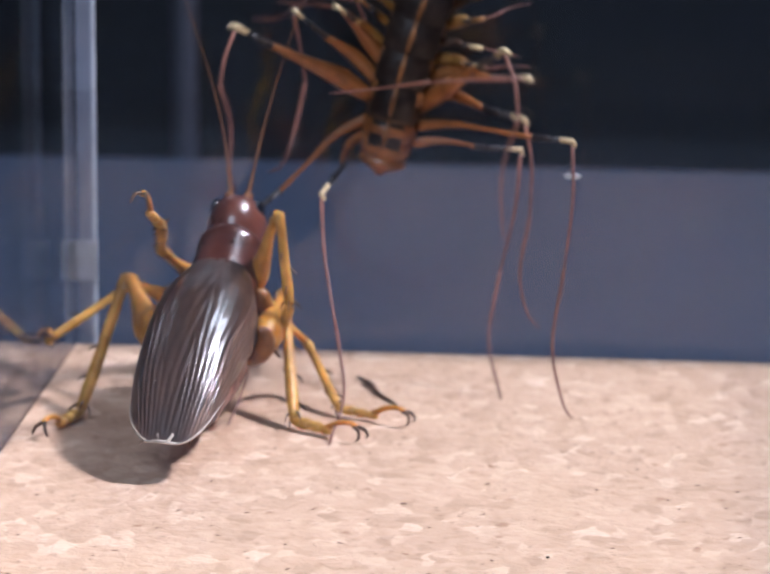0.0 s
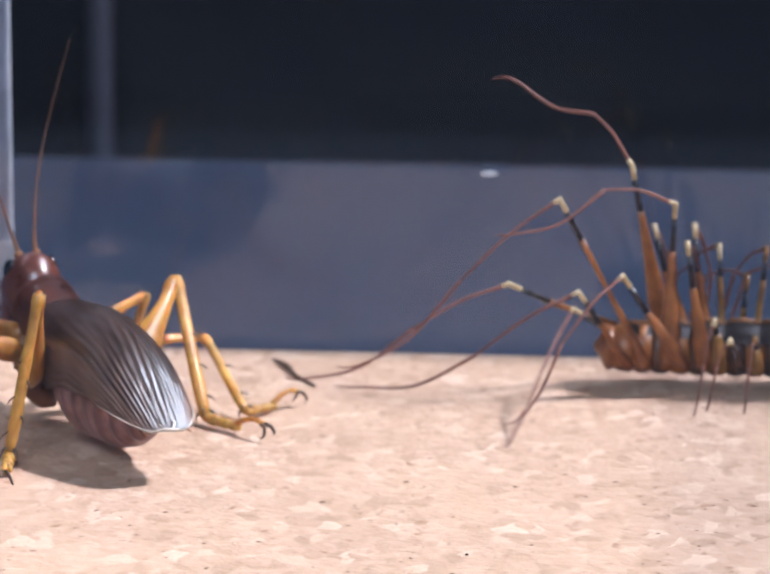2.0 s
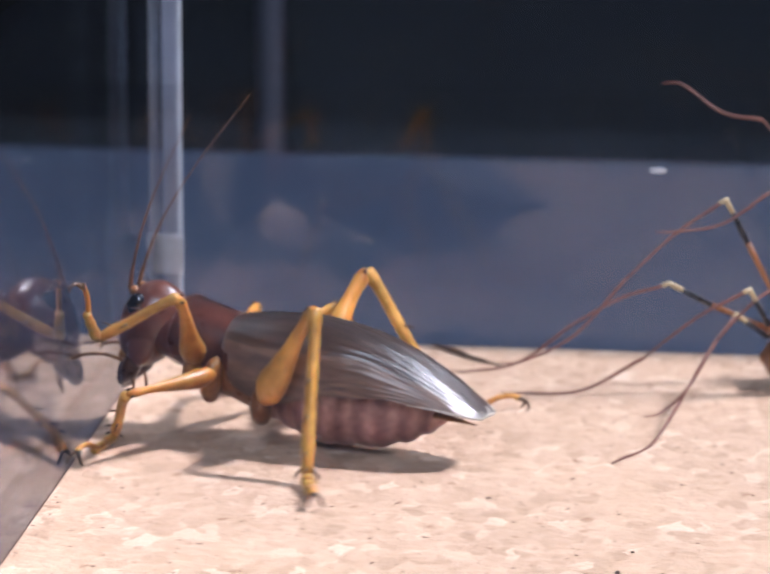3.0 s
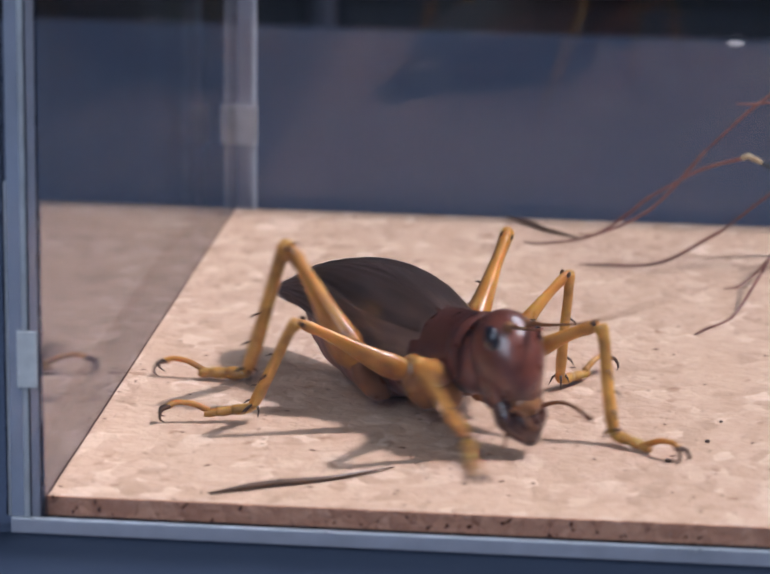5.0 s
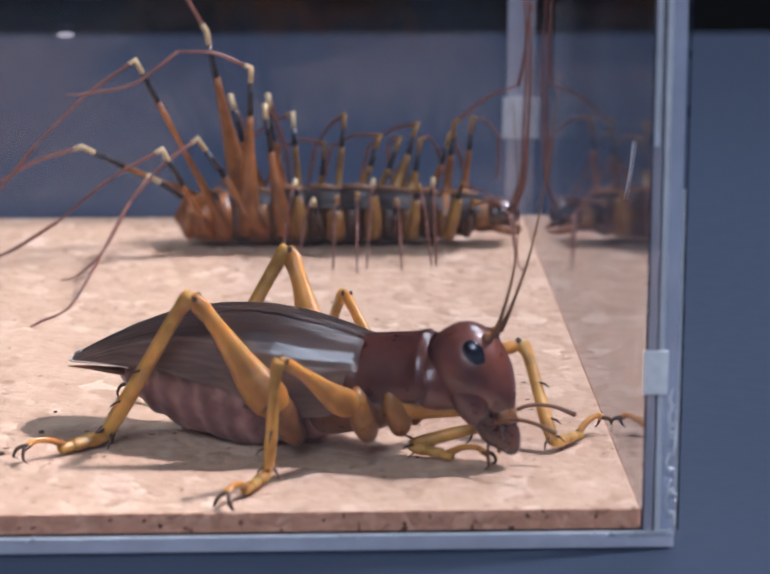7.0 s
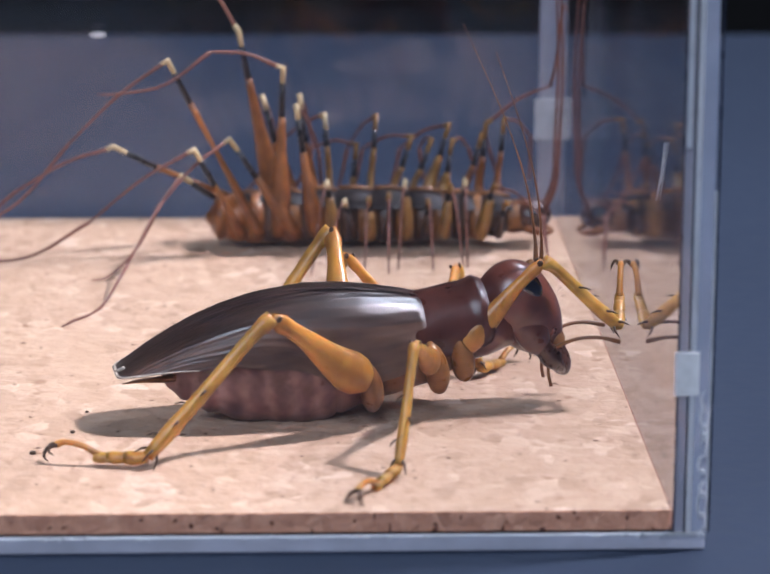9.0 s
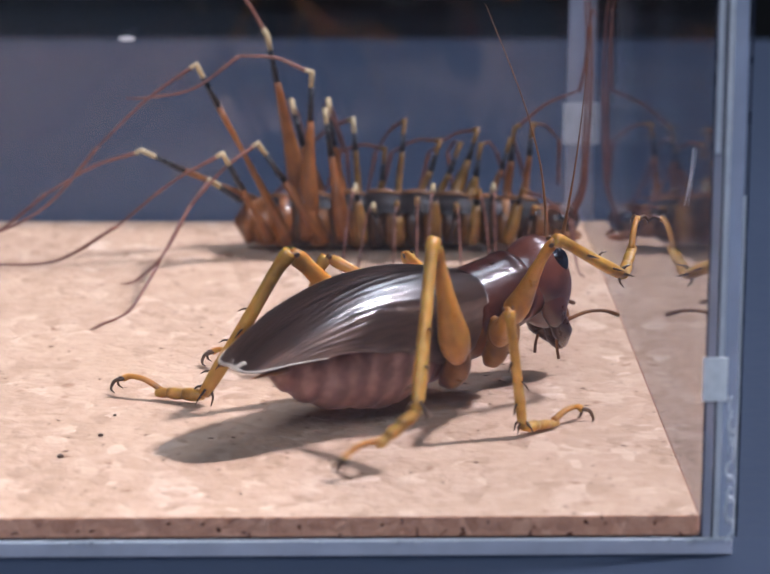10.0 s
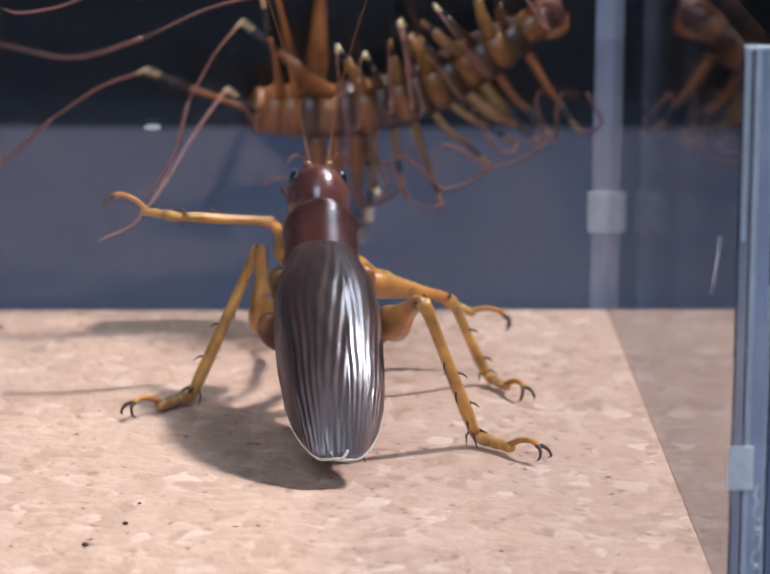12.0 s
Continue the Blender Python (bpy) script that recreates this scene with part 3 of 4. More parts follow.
        part("cheek", ball(2.9, s * 1.95, -2.3, 1.5, 0.8, 2.4, 16, 10), SHELL, head)
    part("face_plate", ball(4.7, 0, -4.6, 0.85, 1.4, 1.1, 18, 12), PALE, head, "amber-brown face plate")
    part("upper_lip", ball(4.15, 0, -6.2, 1.05, 1.3, 1.9, 18, 12), MOUTH, head, "dark brown upper lip")
    for s in (-1, 1):
        part("mandible", tube(spline([(3.2, s * 1.5, -3.9), (3.5, s * 1.5, -5.6), (4.0, s * 0.7, -7.4)], 4), (0.9, 0.95, 0.35), 10), MOUTH, head)
        part("palp", tube(spline([(4.0, s * 1.3, -5.0), (6.0, s * 2.2, -4.9), (7.8, s * 2.6, -5.6), (9.3, s * 2.8, -6.8)], 4), (0.20, 0.17, 0.16, 0.22), 8), THORAX, head)
        part("palp", tube(spline([(3.4, s * 1.0, -5.6), (2.7, s * 1.3, -6.8), (2.4, s * 1.5, -7.9)], 4), (0.17, 0.14, 0.16), 8), THORAX, head)
        line = spline([(0, 0, 0), (2.2, s * 0.4, 0.9), (6.2, s * 1.3, 3.1), (10.8, s * 2.9, 6.6), (16.8, s * 5.6, 12.1)], 8)
        feeler = part("antenna", tube(line, (0.26, 0.14, 0.08, 0.05, 0.03), 7), THORAX, head, "long thin antenna")
        ANTENNAE.append((feeler, s))
    for name in HIPS:
        cricket_leg(cricket, name)
    return cricket


# ---- the house centipede ----
CENTI_LEGS = []
FEELERS = []
BENDING = []  # the parts of the trunk and where along it they sit, in mm
TAIL_LEGS = {  # knee, bend and toe of the long rear legs, in mm from the tail
    (10, -1): ((8.5, -2.5, 15.2), (11, 5, 9), (12, 9, 1.0)), (10, 1): ((9.0, 3.5, 15.0), (10.5, 7.5, 9), (9, 10, 1.0)),
    (11, -1): ((1.8, -4, 12.0), (-5, -9, 6.5), (-10, -14, 0.5)), (11, 1): ((5.2, 3, 15.0), (7, 7, 9), (5, 10, 1.0)),
    (12, -1): ((7.2, -3, 19.0), (0, -4, 20.8), (-9, -6, 17)), (12, 1): ((2.8, 1, 22.0), (-1, 2, 27), (-9, 4, 30)),
    (13, -1): ((-4.3, -4, 20.0), (-14, -6, 12), (-24, -9, 4)), (13, 1): ((-9.8, -2, 10.8), (-19.4, -3, 6.5), (-30, -2, 1.0)),
    (14, -1): ((-1.7, -7, 11.6), (-12, -8, 4.5), (-24, -8, 0.5)), (14, 1): ((-3.0, -3, 8.0), (-8, -19, 3.0), (-13, -30, 0.3))}


FAR_KNEES = (30.3, 28.6, 27.5, 25.0, 24.0, 22.3, 20.3, 17.0, 15.0, 11.8)  # along the body, in mm from the tail


def build_centipede():
    centi = thing("house_centipede", "long-legged banded house centipede against the back panel", "centipede")
    for k in range(17):
        x0, rings = -0.5 + 1.9 * k, []
        for q in range(9):
            u = q / 8
            r = wave(x0 + 2.1 * u, [(-0.5, 0.5), (0.9, 2.5), (4, 2.8), (16, 2.95), (26, 2.6), (31.5, 1.8)]) * (0.72 + 0.28 * math.sin(math.pi * (0.06 + 0.88 * u)) ** 0.5)
            rings.append((x0 + 2.1 * u, 3.0, r, r * 0.94))
        BENDING.append((part("trunk_ring", lathe(rings, 18), (DARK_TRUNK if k % 2 else TRUNK) if k > 2 else LEG_ORANGE, centi, "brown trunk ring"), x0 + 1))
    for i in range(8):
        x0 = 2.4 + 3.45 * i
        r = wave(x0 + 2, [(0, 2.3), (16, 2.95), (31, 2.1)])
        cover = min(60, 38 + 9 * i)
        bm, grid = bmesh.new(), []
        for a in range(7):
            u = a / 6
            lift = 0.25 * math.sin(u * math.pi) + 0.25 * (1 - u)
            grid.append([bm.verts.new(Vector((x0 + 3.95 * u, (r + lift) * math.sin(w), 3.0 + (r * 0.9 + lift) * math.cos(w))) * MM) for w in (radians(cover * (k / 6 - 1)) for k in range(13))])
        for a in range(6):
            for k in range(12):
                bm.faces.new((grid[a][k], grid[a + 1][k], grid[a + 1][k + 1], grid[a][k + 1]))
        bmesh.ops.solidify(bm, geom=bm.faces[:], thickness=0.0002)
        plate = part("back_plate", bm, PLATE, centi, "dark brown back plate")
        BENDING.append((plate, x0 + 2))
        line = [(x0 + 0.3, 0, 3.0 + r * 0.9 + 0.42), (x0 + 2, 0, 3.0 + r * 0.9 + 0.46), (x0 + 3.7, 0, 3.0 + r * 0.9 + 0.22)]
        part("stripe", tube(line, (0.18, 0.3, 0.12), 6), TRUNK, plate, "ochre middle stripe")
    head = part("head", ball(32.4, 0, 3.2, 2.2, 2.1, 1.7), MOUTH, centi, "brown flattened head")
    BENDING.append((head, 31.0))
    for s in (-1, 1):
        part("eye", ball(32.8, s * 1.7, 3.7, 0.8, 0.55, 0.7, 12, 8), EYE, head, "black glossy eye")
        part("poison_claw", tube(spline([(31.8, s * 1.5, 2.2), (33.6, s * 1.8, 1.7), (34.8, s * 0.5, 1.5)], 4), (0.55, 0.4, 0.08), 8), LEG_ORANGE, head)
        line = spline([(33.8, s * 0.9, 3.8), (34.8, s * 1.4, 6.6), (35.0, s * 2.0, 11.0), (35.2, s * 2.2, 18.0), (34.8, s * 2.5, 26.0), (33.4, s * 3.5, 38.0)], 8)
        FEELERS.append((part("antenna", tube(line, (0.28, 0.2, 0.16, 0.12, 0.07), 6), LEG_RED, head, "long thin reddish antenna"), Vector((33.8, s * 0.9, 3.8)) * MM))
    rng = random.Random(4)
    for i, s in itertools.product(range(15), (-1, 1)):
        base = Vector((29.0 - 1.85 * i, s * 2.2, 2.6 if s > 0 else 1.7))
        if (i, s) in TAIL_LEGS:
            knee, bend, toe = (Vector(p) for p in TAIL_LEGS[i, s])
        else:
            lean = (4.5 - i) * 0.55 + rng.uniform(-2.2, 2.2)
            if s < 0:
                knee = base + Vector((lean * 0.35, -2.6, 5.0 + rng.uniform(-1.4, 1.4)))
                bend = base + Vector((lean * 0.8, -5.5, 2.4))
                toe = base + Vector((lean * 1.2, -8.5 + rng.uniform(-2, 2), -1.9))
            else:
                knee = Vector((FAR_KNEES[i] + rng.uniform(-0.4, 0.4), 4.2, (12.4, 11.6, 11.0, 10.0, 11.4, 10.2, 11.0, 12.2, 9.4, 12.6)[i] + rng.uniform(-0.5, 0.5)))
                bend = base + Vector((lean * 1.3, 7.0, 5.5))
                toe = base + Vector((lean * 2.2, 9.6, -1.4 + rng.uniform(0, 2)))
            if i < 2:
                bend, toe = bend + Vector((3, s * 1.0, 1)), toe + Vector((8, s * 0.5, 1))
            if (i, s) == (1, 1):
                knee, bend, toe = Vector((28.0, 3.0, 12.0)), Vector((34.4, 1.5, 16.2)), Vector((35.0, -3.0, 25.0))
        bend.x, toe.x = min(bend.x, 34.6), min(toe.x, 33.4 if toe.z < 10 else 35.0)
        knee, bend, toe = knee - base, bend - base, toe - base
        long = 0.66 if i > 9 else 0.58
        short, reach = s < 0 and i < 10, knee.length
        band1 = knee * (1 - (1.0 if short else 1.6) / reach)
        band0 = knee * (1 - (2.0 if short else 5.0 if i > 9 else 3.4) / reach)
        side = Vector((0, s * 0.9, 0.25))
        if i > 9:
            fat = 1.25 if i == 12 else 0.95 if i < 12 else 0.5
            line, thick = [(0, 0, 0), knee * 0.22 + side, knee * 0.48 + side * 0.5, band0], (1.1, 1.35 * fat, 0.75 * fat, 0.52)
        else:
            fat = (1.15 if i % 2 else 0.6) if s < 0 else 1.25 if i in (3, 4) else 0.62
            line, thick = [(0, 0, 0), knee * 0.3 + side, band0], (1.3 * max(fat, 0.8), 1.2 * fat, 0.85 * fat if short else 0.6)
        hue = LEG_ORANGE if i > 9 or i < 3 and s > 0 else DARK_TRUNK if short and i % 2 == 0 else LEG_OLIVE
        leg = part("leg", tube(spline(line, 4), [r * long for r in thick], 10, 0.8), hue, centi, "banded orange-brown leg")
        leg.location = base * MM
        part("leg_band", tube([band0, (band0 + band1) / 2, band1], (0.50 * long, 0.44 * long, 0.40 * long), 8), LEG_BLACK, leg)
        out = (bend - knee).normalized()
        part("knee", tube([band1, knee, knee + out * 0.7], (0.38 * long, 0.44 * long, 0.28), 8), LEG_PALE if i > 8 or s < 0 and i % 3 == 2 else LEG_OLIVE, leg, "pale knee")
        shin = part("shin", tube(spline([knee + out * 0.6, (knee + bend) * 0.5 + Vector((0, 0, 0.6)), bend], 5), [r * long * (0.7 if short else 1.0) for r in (0.30, 0.25, 0.20)], 7), LEG_RED, leg, "thin red-brown shin")
        drop = (toe - bend)
        foot = part("foot", tube(spline([bend, bend + drop * 0.5 + Vector((0, 0, -0.12 * drop.length)), toe, toe + Vector((drop.x, drop.y, 0)).normalized() * 2.2], 6), [r * (0.7 if short else 1.0) for r in (0.20, 0.15, 0.12, 0.06)], 6), LEG_RED, leg, "thread-thin foot")
        CENTI_LEGS.append((leg, base, i, s, (shin, foot, knee, toe)))
    return centi


# ---- small things ----
TWIG = []


def build_details():
    line = spline([(-37.2, 1.7, 0.20), (-33, 4.3, 0.35), (-28, 7.0, 0.2), (-23.2, 10.6, 0.25)], 6)
    tagged(part("broken_leg", tube(line, (0.08, 0.28, 0.3, 0.22, 0.06), 8), CLAW), "dark broken insect leg lying on the cork", "insect leg")
    line = spline([(0, 0, 0.45), (3.6, 0.5, 0.35), (6.5, 0.2, 0.3), (10.8, 0.9, 0.15)], 5)
    twig = tagged(part("broken_leg", tube(line, (0.12, 0.36, 0.26, 0.20, 0.08), 8), CLAW), "short dark broken insect leg lying by the back panel", "insect leg")
    TWIG.append(twig)
    line = spline([(49.9, 9.2, 27.6), (49.95, 11.0, 25.0), (49.9, 13.8, 21.8)], 5)
    tagged(part("thread", tube(line, (0.03, 0.06, 0.06, 0.02), 6), TAPE), "fine white thread stuck to the side panel", "thread")
    bm = ball(0, 0, 0, 0.9, 0.10, 0.30, 14, 8)
    spot = tagged(part("glue_spot", bm, TAPE), "white dried glue spot on the back panel", "glue spot")
    spot.location = (0.0024, DEEP + 0.0005, 0.0193)
    rng = random.Random(3)
    for x, y, size in ((-0.9, 15.8, 0.30), (2.2, 21.8, 0.26), (3.2, 27.9, 0.18)):
        bm = ball(0, 0, size * 0.55, size, size * 0.8, size * 0.55, 10, 7)
        for v in bm.verts:
            v.co *= rng.uniform(0.82, 1.15)
            v.co.z = max(v.co.z, 0.0)
        crumb = tagged(part("crumb", bm, CLAW), "small dark crumb lying on the cork", "crumb", group="crumbs on the cork")
        crumb.location = (x * MM, y * MM, 0.00001)


build_room()
build_box()
build_details()
CRICKET = build_cricket()
CENTIPEDE = build_centipede()


# ---- what moves ----
def cricket_keys():
    """Seconds, then the body's middle in mm, pitch and heading, and how far the face leans forward, in degrees."""
    rows = []
    rows += [(0, -31.4, 65.4, 10.5, 21.5, 85.1, 17.8), (0.5, -34.9, 55.5, 8.3, 13.2, 106.3, 21.3), (1, -31.2, 68.3, 7.5, 12.3, 90.2, 21.1), (1.5, -33.6, 69.4, 6.6, 4.6, 107.9, 24), (2, -34.5, 63.6, 7.8, 9, 120.1, 24), (2.5, -32.6, 60.4, 7.8, 12.7, 137, 21.7), (3, -29.7, 59.2, 7.6, 9.6, 162.8, 9.5), (3.5, -29.9, 56.9, 6.4, 2.5, 181, 10.4), (3.7, -27.3, 53.2, 6.5, 3.5, 182, 14)]
    rows += [(4.2, -29, 42, 6.6, 3, 228, 24), (4.8, -26, 31, 6.4, 2, 290, 24), (5.3, -21, 30, 6.4, 3, 326, 9), (5.5, -17.4, 30, 5.7, 2.2, 324.4, 9.7), (6, -8.7, 28.4, 6.1, 1.8, 353.3, 15.8), (6.5, 13.2, 23, 6.9, -6.4, 355.3, 26.6), (7, 23.1, 18.1, 6.4, 3.1, 337.6, 17.7), (7.5, 25.9, 17.5, 6, 2.6, 341.1, 21.3), (7.7, 26, 17, 6.3, 3, 345, 22)]
    rows += [(9.3, 24.8, 29.2, 6.3, 7, 374, 19), (9.5, 25.8, 29.7, 6.4, 5.6, 378.7, 18.2), (10, 28.1, 29.1, 7.8, 2.6, 400.4, 15.9), (10.5, 31, 35.7, 7.7, 2.3, 423.4, 19.7), (11, 30.2, 45.4, 8.2, 8.9, 435.9, 22), (11.2, 29.4, 44.0, 11.0, 25.5, 428, 23.5), (11.5, 28.8, 42.6, 9.5, 22.9, 424.9, 23.9), (12, 19.6, 50.1, 11.1, 27.8, 452.6, 14.5)]
    return rows


def leg_keys():
    """For each leg: seconds, ankle and toe in mm, and the lean of the knee in degrees."""
    hind_left = []
    hind_left += [(0, (-44.3, 68.6, 1), (-47.7, 58.2, 0.5), 57), (0.5, (-40.5, 47.3, 1), (-44, 36, 0.5), -9), (1, (-40, 46.2, 1), (-42.8, 37.4, 0.5), 12), (1.5, (-40.1, 51.6, 1), (-39.7, 45.9, 0.5), -3), (2, (-40.7, 53, 1), (-39.7, 44, 0.5), -12), (2.5, (-39.7, 46.7, 1), (-44.1, 35.9, 0.5), -27), (3, (-27.3, 45, 1), (-25.6, 37.1, 0.5), -12), (3.5, (-19.6, 49.1, 1), (-10.1, 44, 0.5), -18), (3.7, (-19.8, 48.1, 1), (-10.2, 42.4, 0.5), -9)]
    hind_left += [(4.2, (-10, 43.7, 1), (-3, 45.5, 0.5), 24), (4.8, (-18.6, 48.6, 1), (-16.9, 55.6, 0.5), 24), (5.3, (-22.9, 51.5, 1), (-24.9, 58.4, 0.5), 9), (5.5, (-21.4, 52.4, 1), (-23.4, 59.3, 0.5), 3), (6, (-23, 41.4, 1), (-29.1, 45.2, 0.5), 21), (6.5, (-3.2, 33.6, 1), (-9, 38, 0.5), 12), (7, (15.5, 27.3, 1), (9.9, 31.8, 0.5), 24), (7.5, (17, 31.5, 1), (11.4, 36, 0.5), 21), (7.7, (19.4, 26.9, 1), (13.9, 31.5, 0.5), 30)]
    hind_left += [(9.3, (14, 38.5, 1), (7.2, 40.9, 0.5), 39), (9.5, (7.6, 33.7, 1), (0.2, 41.9, 0.5), -3), (10, (10.8, 31.1, 1), (-0.7, 36, 0.5), -18), (10.5, (11, 29.7, 1), (0.6, 35.8, 0.5), -3), (11, (12.3, 32, 1), (4.4, 38.8, 0.5), -6), (11.2, (7.9, 53.6, 1), (-2.2, 51.7, 0.5), 15), (11.5, (7.9, 53.6, 1), (-2.2, 51.7, 0.5), 15), (12, (7.1, 60.9, 1), (-2.2, 51.4, 0.5), 33)]
    hind_right = []
    hind_right += [(0, (-23.1, 67.3, 1), (-13.7, 61.2, 0.5), -72), (0.5, (-23.5, 67.6, 1), (-14, 60, 0.5), -27), (1, (-22, 62.4, 1), (-13.9, 60.3, 0.5), 21), (1.5, (-23, 68.9, 1), (-13.9, 60.6, 0.5), 15), (2, (-23.9, 68.2, 1), (-14, 60.6, 0.5), -51), (2.5, (-19.8, 70, 1), (-11.7, 72.8, 0.5), -33), (3, (-17.1, 71.4, 1), (-12.2, 73.4, 0.5), -24), (3.5, (-18.3, 63.5, 1), (-14.7, 62.7, 0.5), -18), (3.7, (-19.7, 66.7, 1), (-13.3, 70.1, 0.5), -36)]
    hind_right += [(4.2, (-29.3, 61.1, 1), (-28.3, 68.2, 0.5), -24), (4.8, (-43, 39.7, 1), (-48.8, 44, 0.5), -24), (5.3, (-30.6, 27.9, 1), (-41, 26.6, 0.5), 12), (5.5, (-30, 26.5, 1), (-41.4, 29.5, 0.5), -9), (6, (-18.5, 20.4, 1), (-30.5, 23.4, 0.5), 6), (6.5, (0.6, 25.2, 1), (-5, 19.5, 0.5), -6), (7, (7.6, 17.8, 1), (0.4, 12.8, 0.5), -6), (7.5, (7.5, 15, 1), (-1.5, 16.2, 0.5), 0), (7.7, (8.3, 13.8, 1), (-2.1, 19.1, 0.5), -3)]
    hind_right += [(9.3, (8.6, 11.3, 1), (-2.6, 13.8, 0.5), -6), (9.5, (8.4, 10.9, 1), (-2, 18.2, 0.5), 6), (10, (28.3, 12.5, 5), (26.9, 11.7, 4), 6), (10.5, (31.9, 24.5, 1), (30.7, 13.8, 0.5), 6), (11, (36.6, 45.8, 1), (42.1, 36.8, 0.5), -48), (11.2, (37, 51.1, 1), (41.8, 37.1, 0.5), -12), (11.5, (37, 51.1, 1), (41.8, 37.1, 0.5), -12), (12, (33.1, 46.2, 1), (40.9, 38, 0.5), 36)]
    middle_left = []
    middle_left += [(0, (-49.4, 76.8, 6), (-53.5, 80.4, 5), 72), (0.5, (-49.6, 79.2, 3.2), (-52.5, 83.8, 3), -3), (1, (-50.5, 83.7, 3), (-53.5, 83.3, 2), 27), (1.5, (-47, 93.2, 3), (-48.8, 88.6, 2), -15), (2, (-48, 59.4, 1), (-52.8, 53.5, 0.5), 9), (2.5, (-45.3, 53.4, 1), (-48.7, 46.6, 0.5), 9), (3, (-47.2, 56.5, 1), (-48.9, 52, 0.5), -63), (3.5, (-34.4, 45.2, 1), (-32.5, 37.1, 0.5), -21), (3.7, (-24.2, 46.6, 1), (-23.6, 42, 0.5), -6)]
    middle_left += [(4.2, (-20.6, 30.4, 1), (-13.4, 27.9, 0.5), 9), (4.8, (-11.8, 33, 1), (-6.3, 38.2, 0.5), 9), (5.3, (-10.5, 39.8, 1), (-8.3, 47.1, 0.5), 9), (5.5, (-7.5, 39.4, 1), (-5.3, 46.7, 0.5), 9), (6, (-8, 42.9, 1), (-11.3, 49.8, 0.5), 9), (6.5, (14.1, 37.7, 1), (11.4, 44.9, 0.5), 42), (7, (24.9, 31.5, 1), (22.6, 38.7, 0.5), 9), (7.5, (28.1, 31.5, 1), (25.7, 38.7, 0.5), 9), (7.7, (28.9, 30.9, 1), (26.6, 38.2, 0.5), 9)]
    middle_left += [(9.3, (22, 43.6, 1), (17.4, 49.6, 0.5), 9), (9.5, (22.5, 43.8, 1), (17.7, 49.7, 0.5), 9), (10, (18.3, 40.9, 1), (11.1, 43.4, 0.5), 9), (10.5, (18.9, 45.5, 1), (11.3, 46.5, 0.5), 51), (11, (21.4, 73.3, 1), (19.5, 64.8, 0.5), -24), (11.2, (22, 69.8, 4.3), (16.8, 79.6, 0.5), -33), (11.5, (22, 69.8, 4.3), (16.8, 79.6, 0.5), -33), (12, (16.8, 75.1, 4.9), (14.1, 84.5, 0.5), 66)]
    middle_right = []
    middle_right += [(0, (-19.3, 72.5, 1), (-12.3, 69.9, 0.5), -93), (0.5, (-19.9, 69.5, 1), (-12.9, 71, 0.5), 39), (1, (-18.7, 70.1, 1), (-11.6, 71.8, 0.5), 27), (1.5, (-19.5, 72.6, 1), (-12.4, 79.6, 0.5), 27), (2, (-20.2, 70.6, 1), (-12.5, 80.3, 0.5), -66), (2.5, (-19, 62.1, 1), (-13.9, 60.9, 0.5), -15), (3, (-24.2, 73, 1), (-18, 77.4, 0.5), -9), (3.5, (-30.2, 71.5, 1), (-26.5, 78.2, 0.5), -42), (3.7, (-28.5, 68.5, 1), (-24.9, 75.2, 0.5), -9)]
    middle_right += [(4.2, (-41.4, 49.1, 1), (-44.6, 56.1, 0.5), -9), (4.8, (-38.1, 23.4, 1), (-45.7, 23.8, 0.5), -9), (5.3, (-33.2, 21.1, 2), (-38.5, 17.4, 0.5), -57), (5.5, (-20.6, 14.8, 1), (-26.3, 8.3, 0.5), -18), (6, (-18, 11.8, 1), (-22.4, 14.5, 0.5), 39), (6.5, (8.3, 14.9, 1), (4.5, 8.3, 0.5), -21), (7, (20.8, 7.2, 1), (18, 1.7, 0.5), -15), (7.5, (20.9, 3.8, 1), (16.3, 11.4, 0.5), 27), (7.7, (21.5, 2.2, 1), (16.9, 10.4, 0.5), 18)]
    middle_right += [(9.3, (31.6, 11.5, 1), (30.9, 5.2, 0.5), -3), (9.5, (36.1, 16.2, 4), (37.9, 14, 2.5), 9), (10, (37.7, 21.2, 1), (41.1, 24.2, 0.5), 9), (10.5, (40.8, 41.4, 1), (47.7, 50.3, 0.5), -48), (11, (44.2, 61.8, 1), (48.4, 59.1, 0.5), 24), (11.2, (43.7, 59.4, 1), (50.1, 58.2, 0.5), 36), (11.5, (43.7, 59.4, 1), (50.1, 58.2, 0.5), 36), (12, (35.4, 68.4, 1), (38.5, 62.1, 0.5), 6)]
    front_left = []
    front_left += [(0, (-34.8, 57, 22.7), (-36.8, 45.5, 29), 90), (0.5, (-47, 69.6, 1), (-52.1, 73.4, 0.5), -21), (1, (-49.4, 86.8, 9), (-51.5, 84.3, 9), -33), (1.5, (-47, 82.5, 1), (-52.4, 85.9, 0.5), -21), (2, (-50.1, 74.1, 1), (-56, 76.7, 0.5), -21), (2.5, (-50.6, 67.3, 1), (-56.9, 68.5, 0.5), -21), (3, (-48.2, 53.9, 11), (-48.9, 50.8, 15), -42), (3.5, (-42.3, 42.4, 1), (-44.3, 31.5, 0.5), -24), (3.7, (-40.9, 39.2, 1), (-44.1, 28.8, 0.5), -24)]
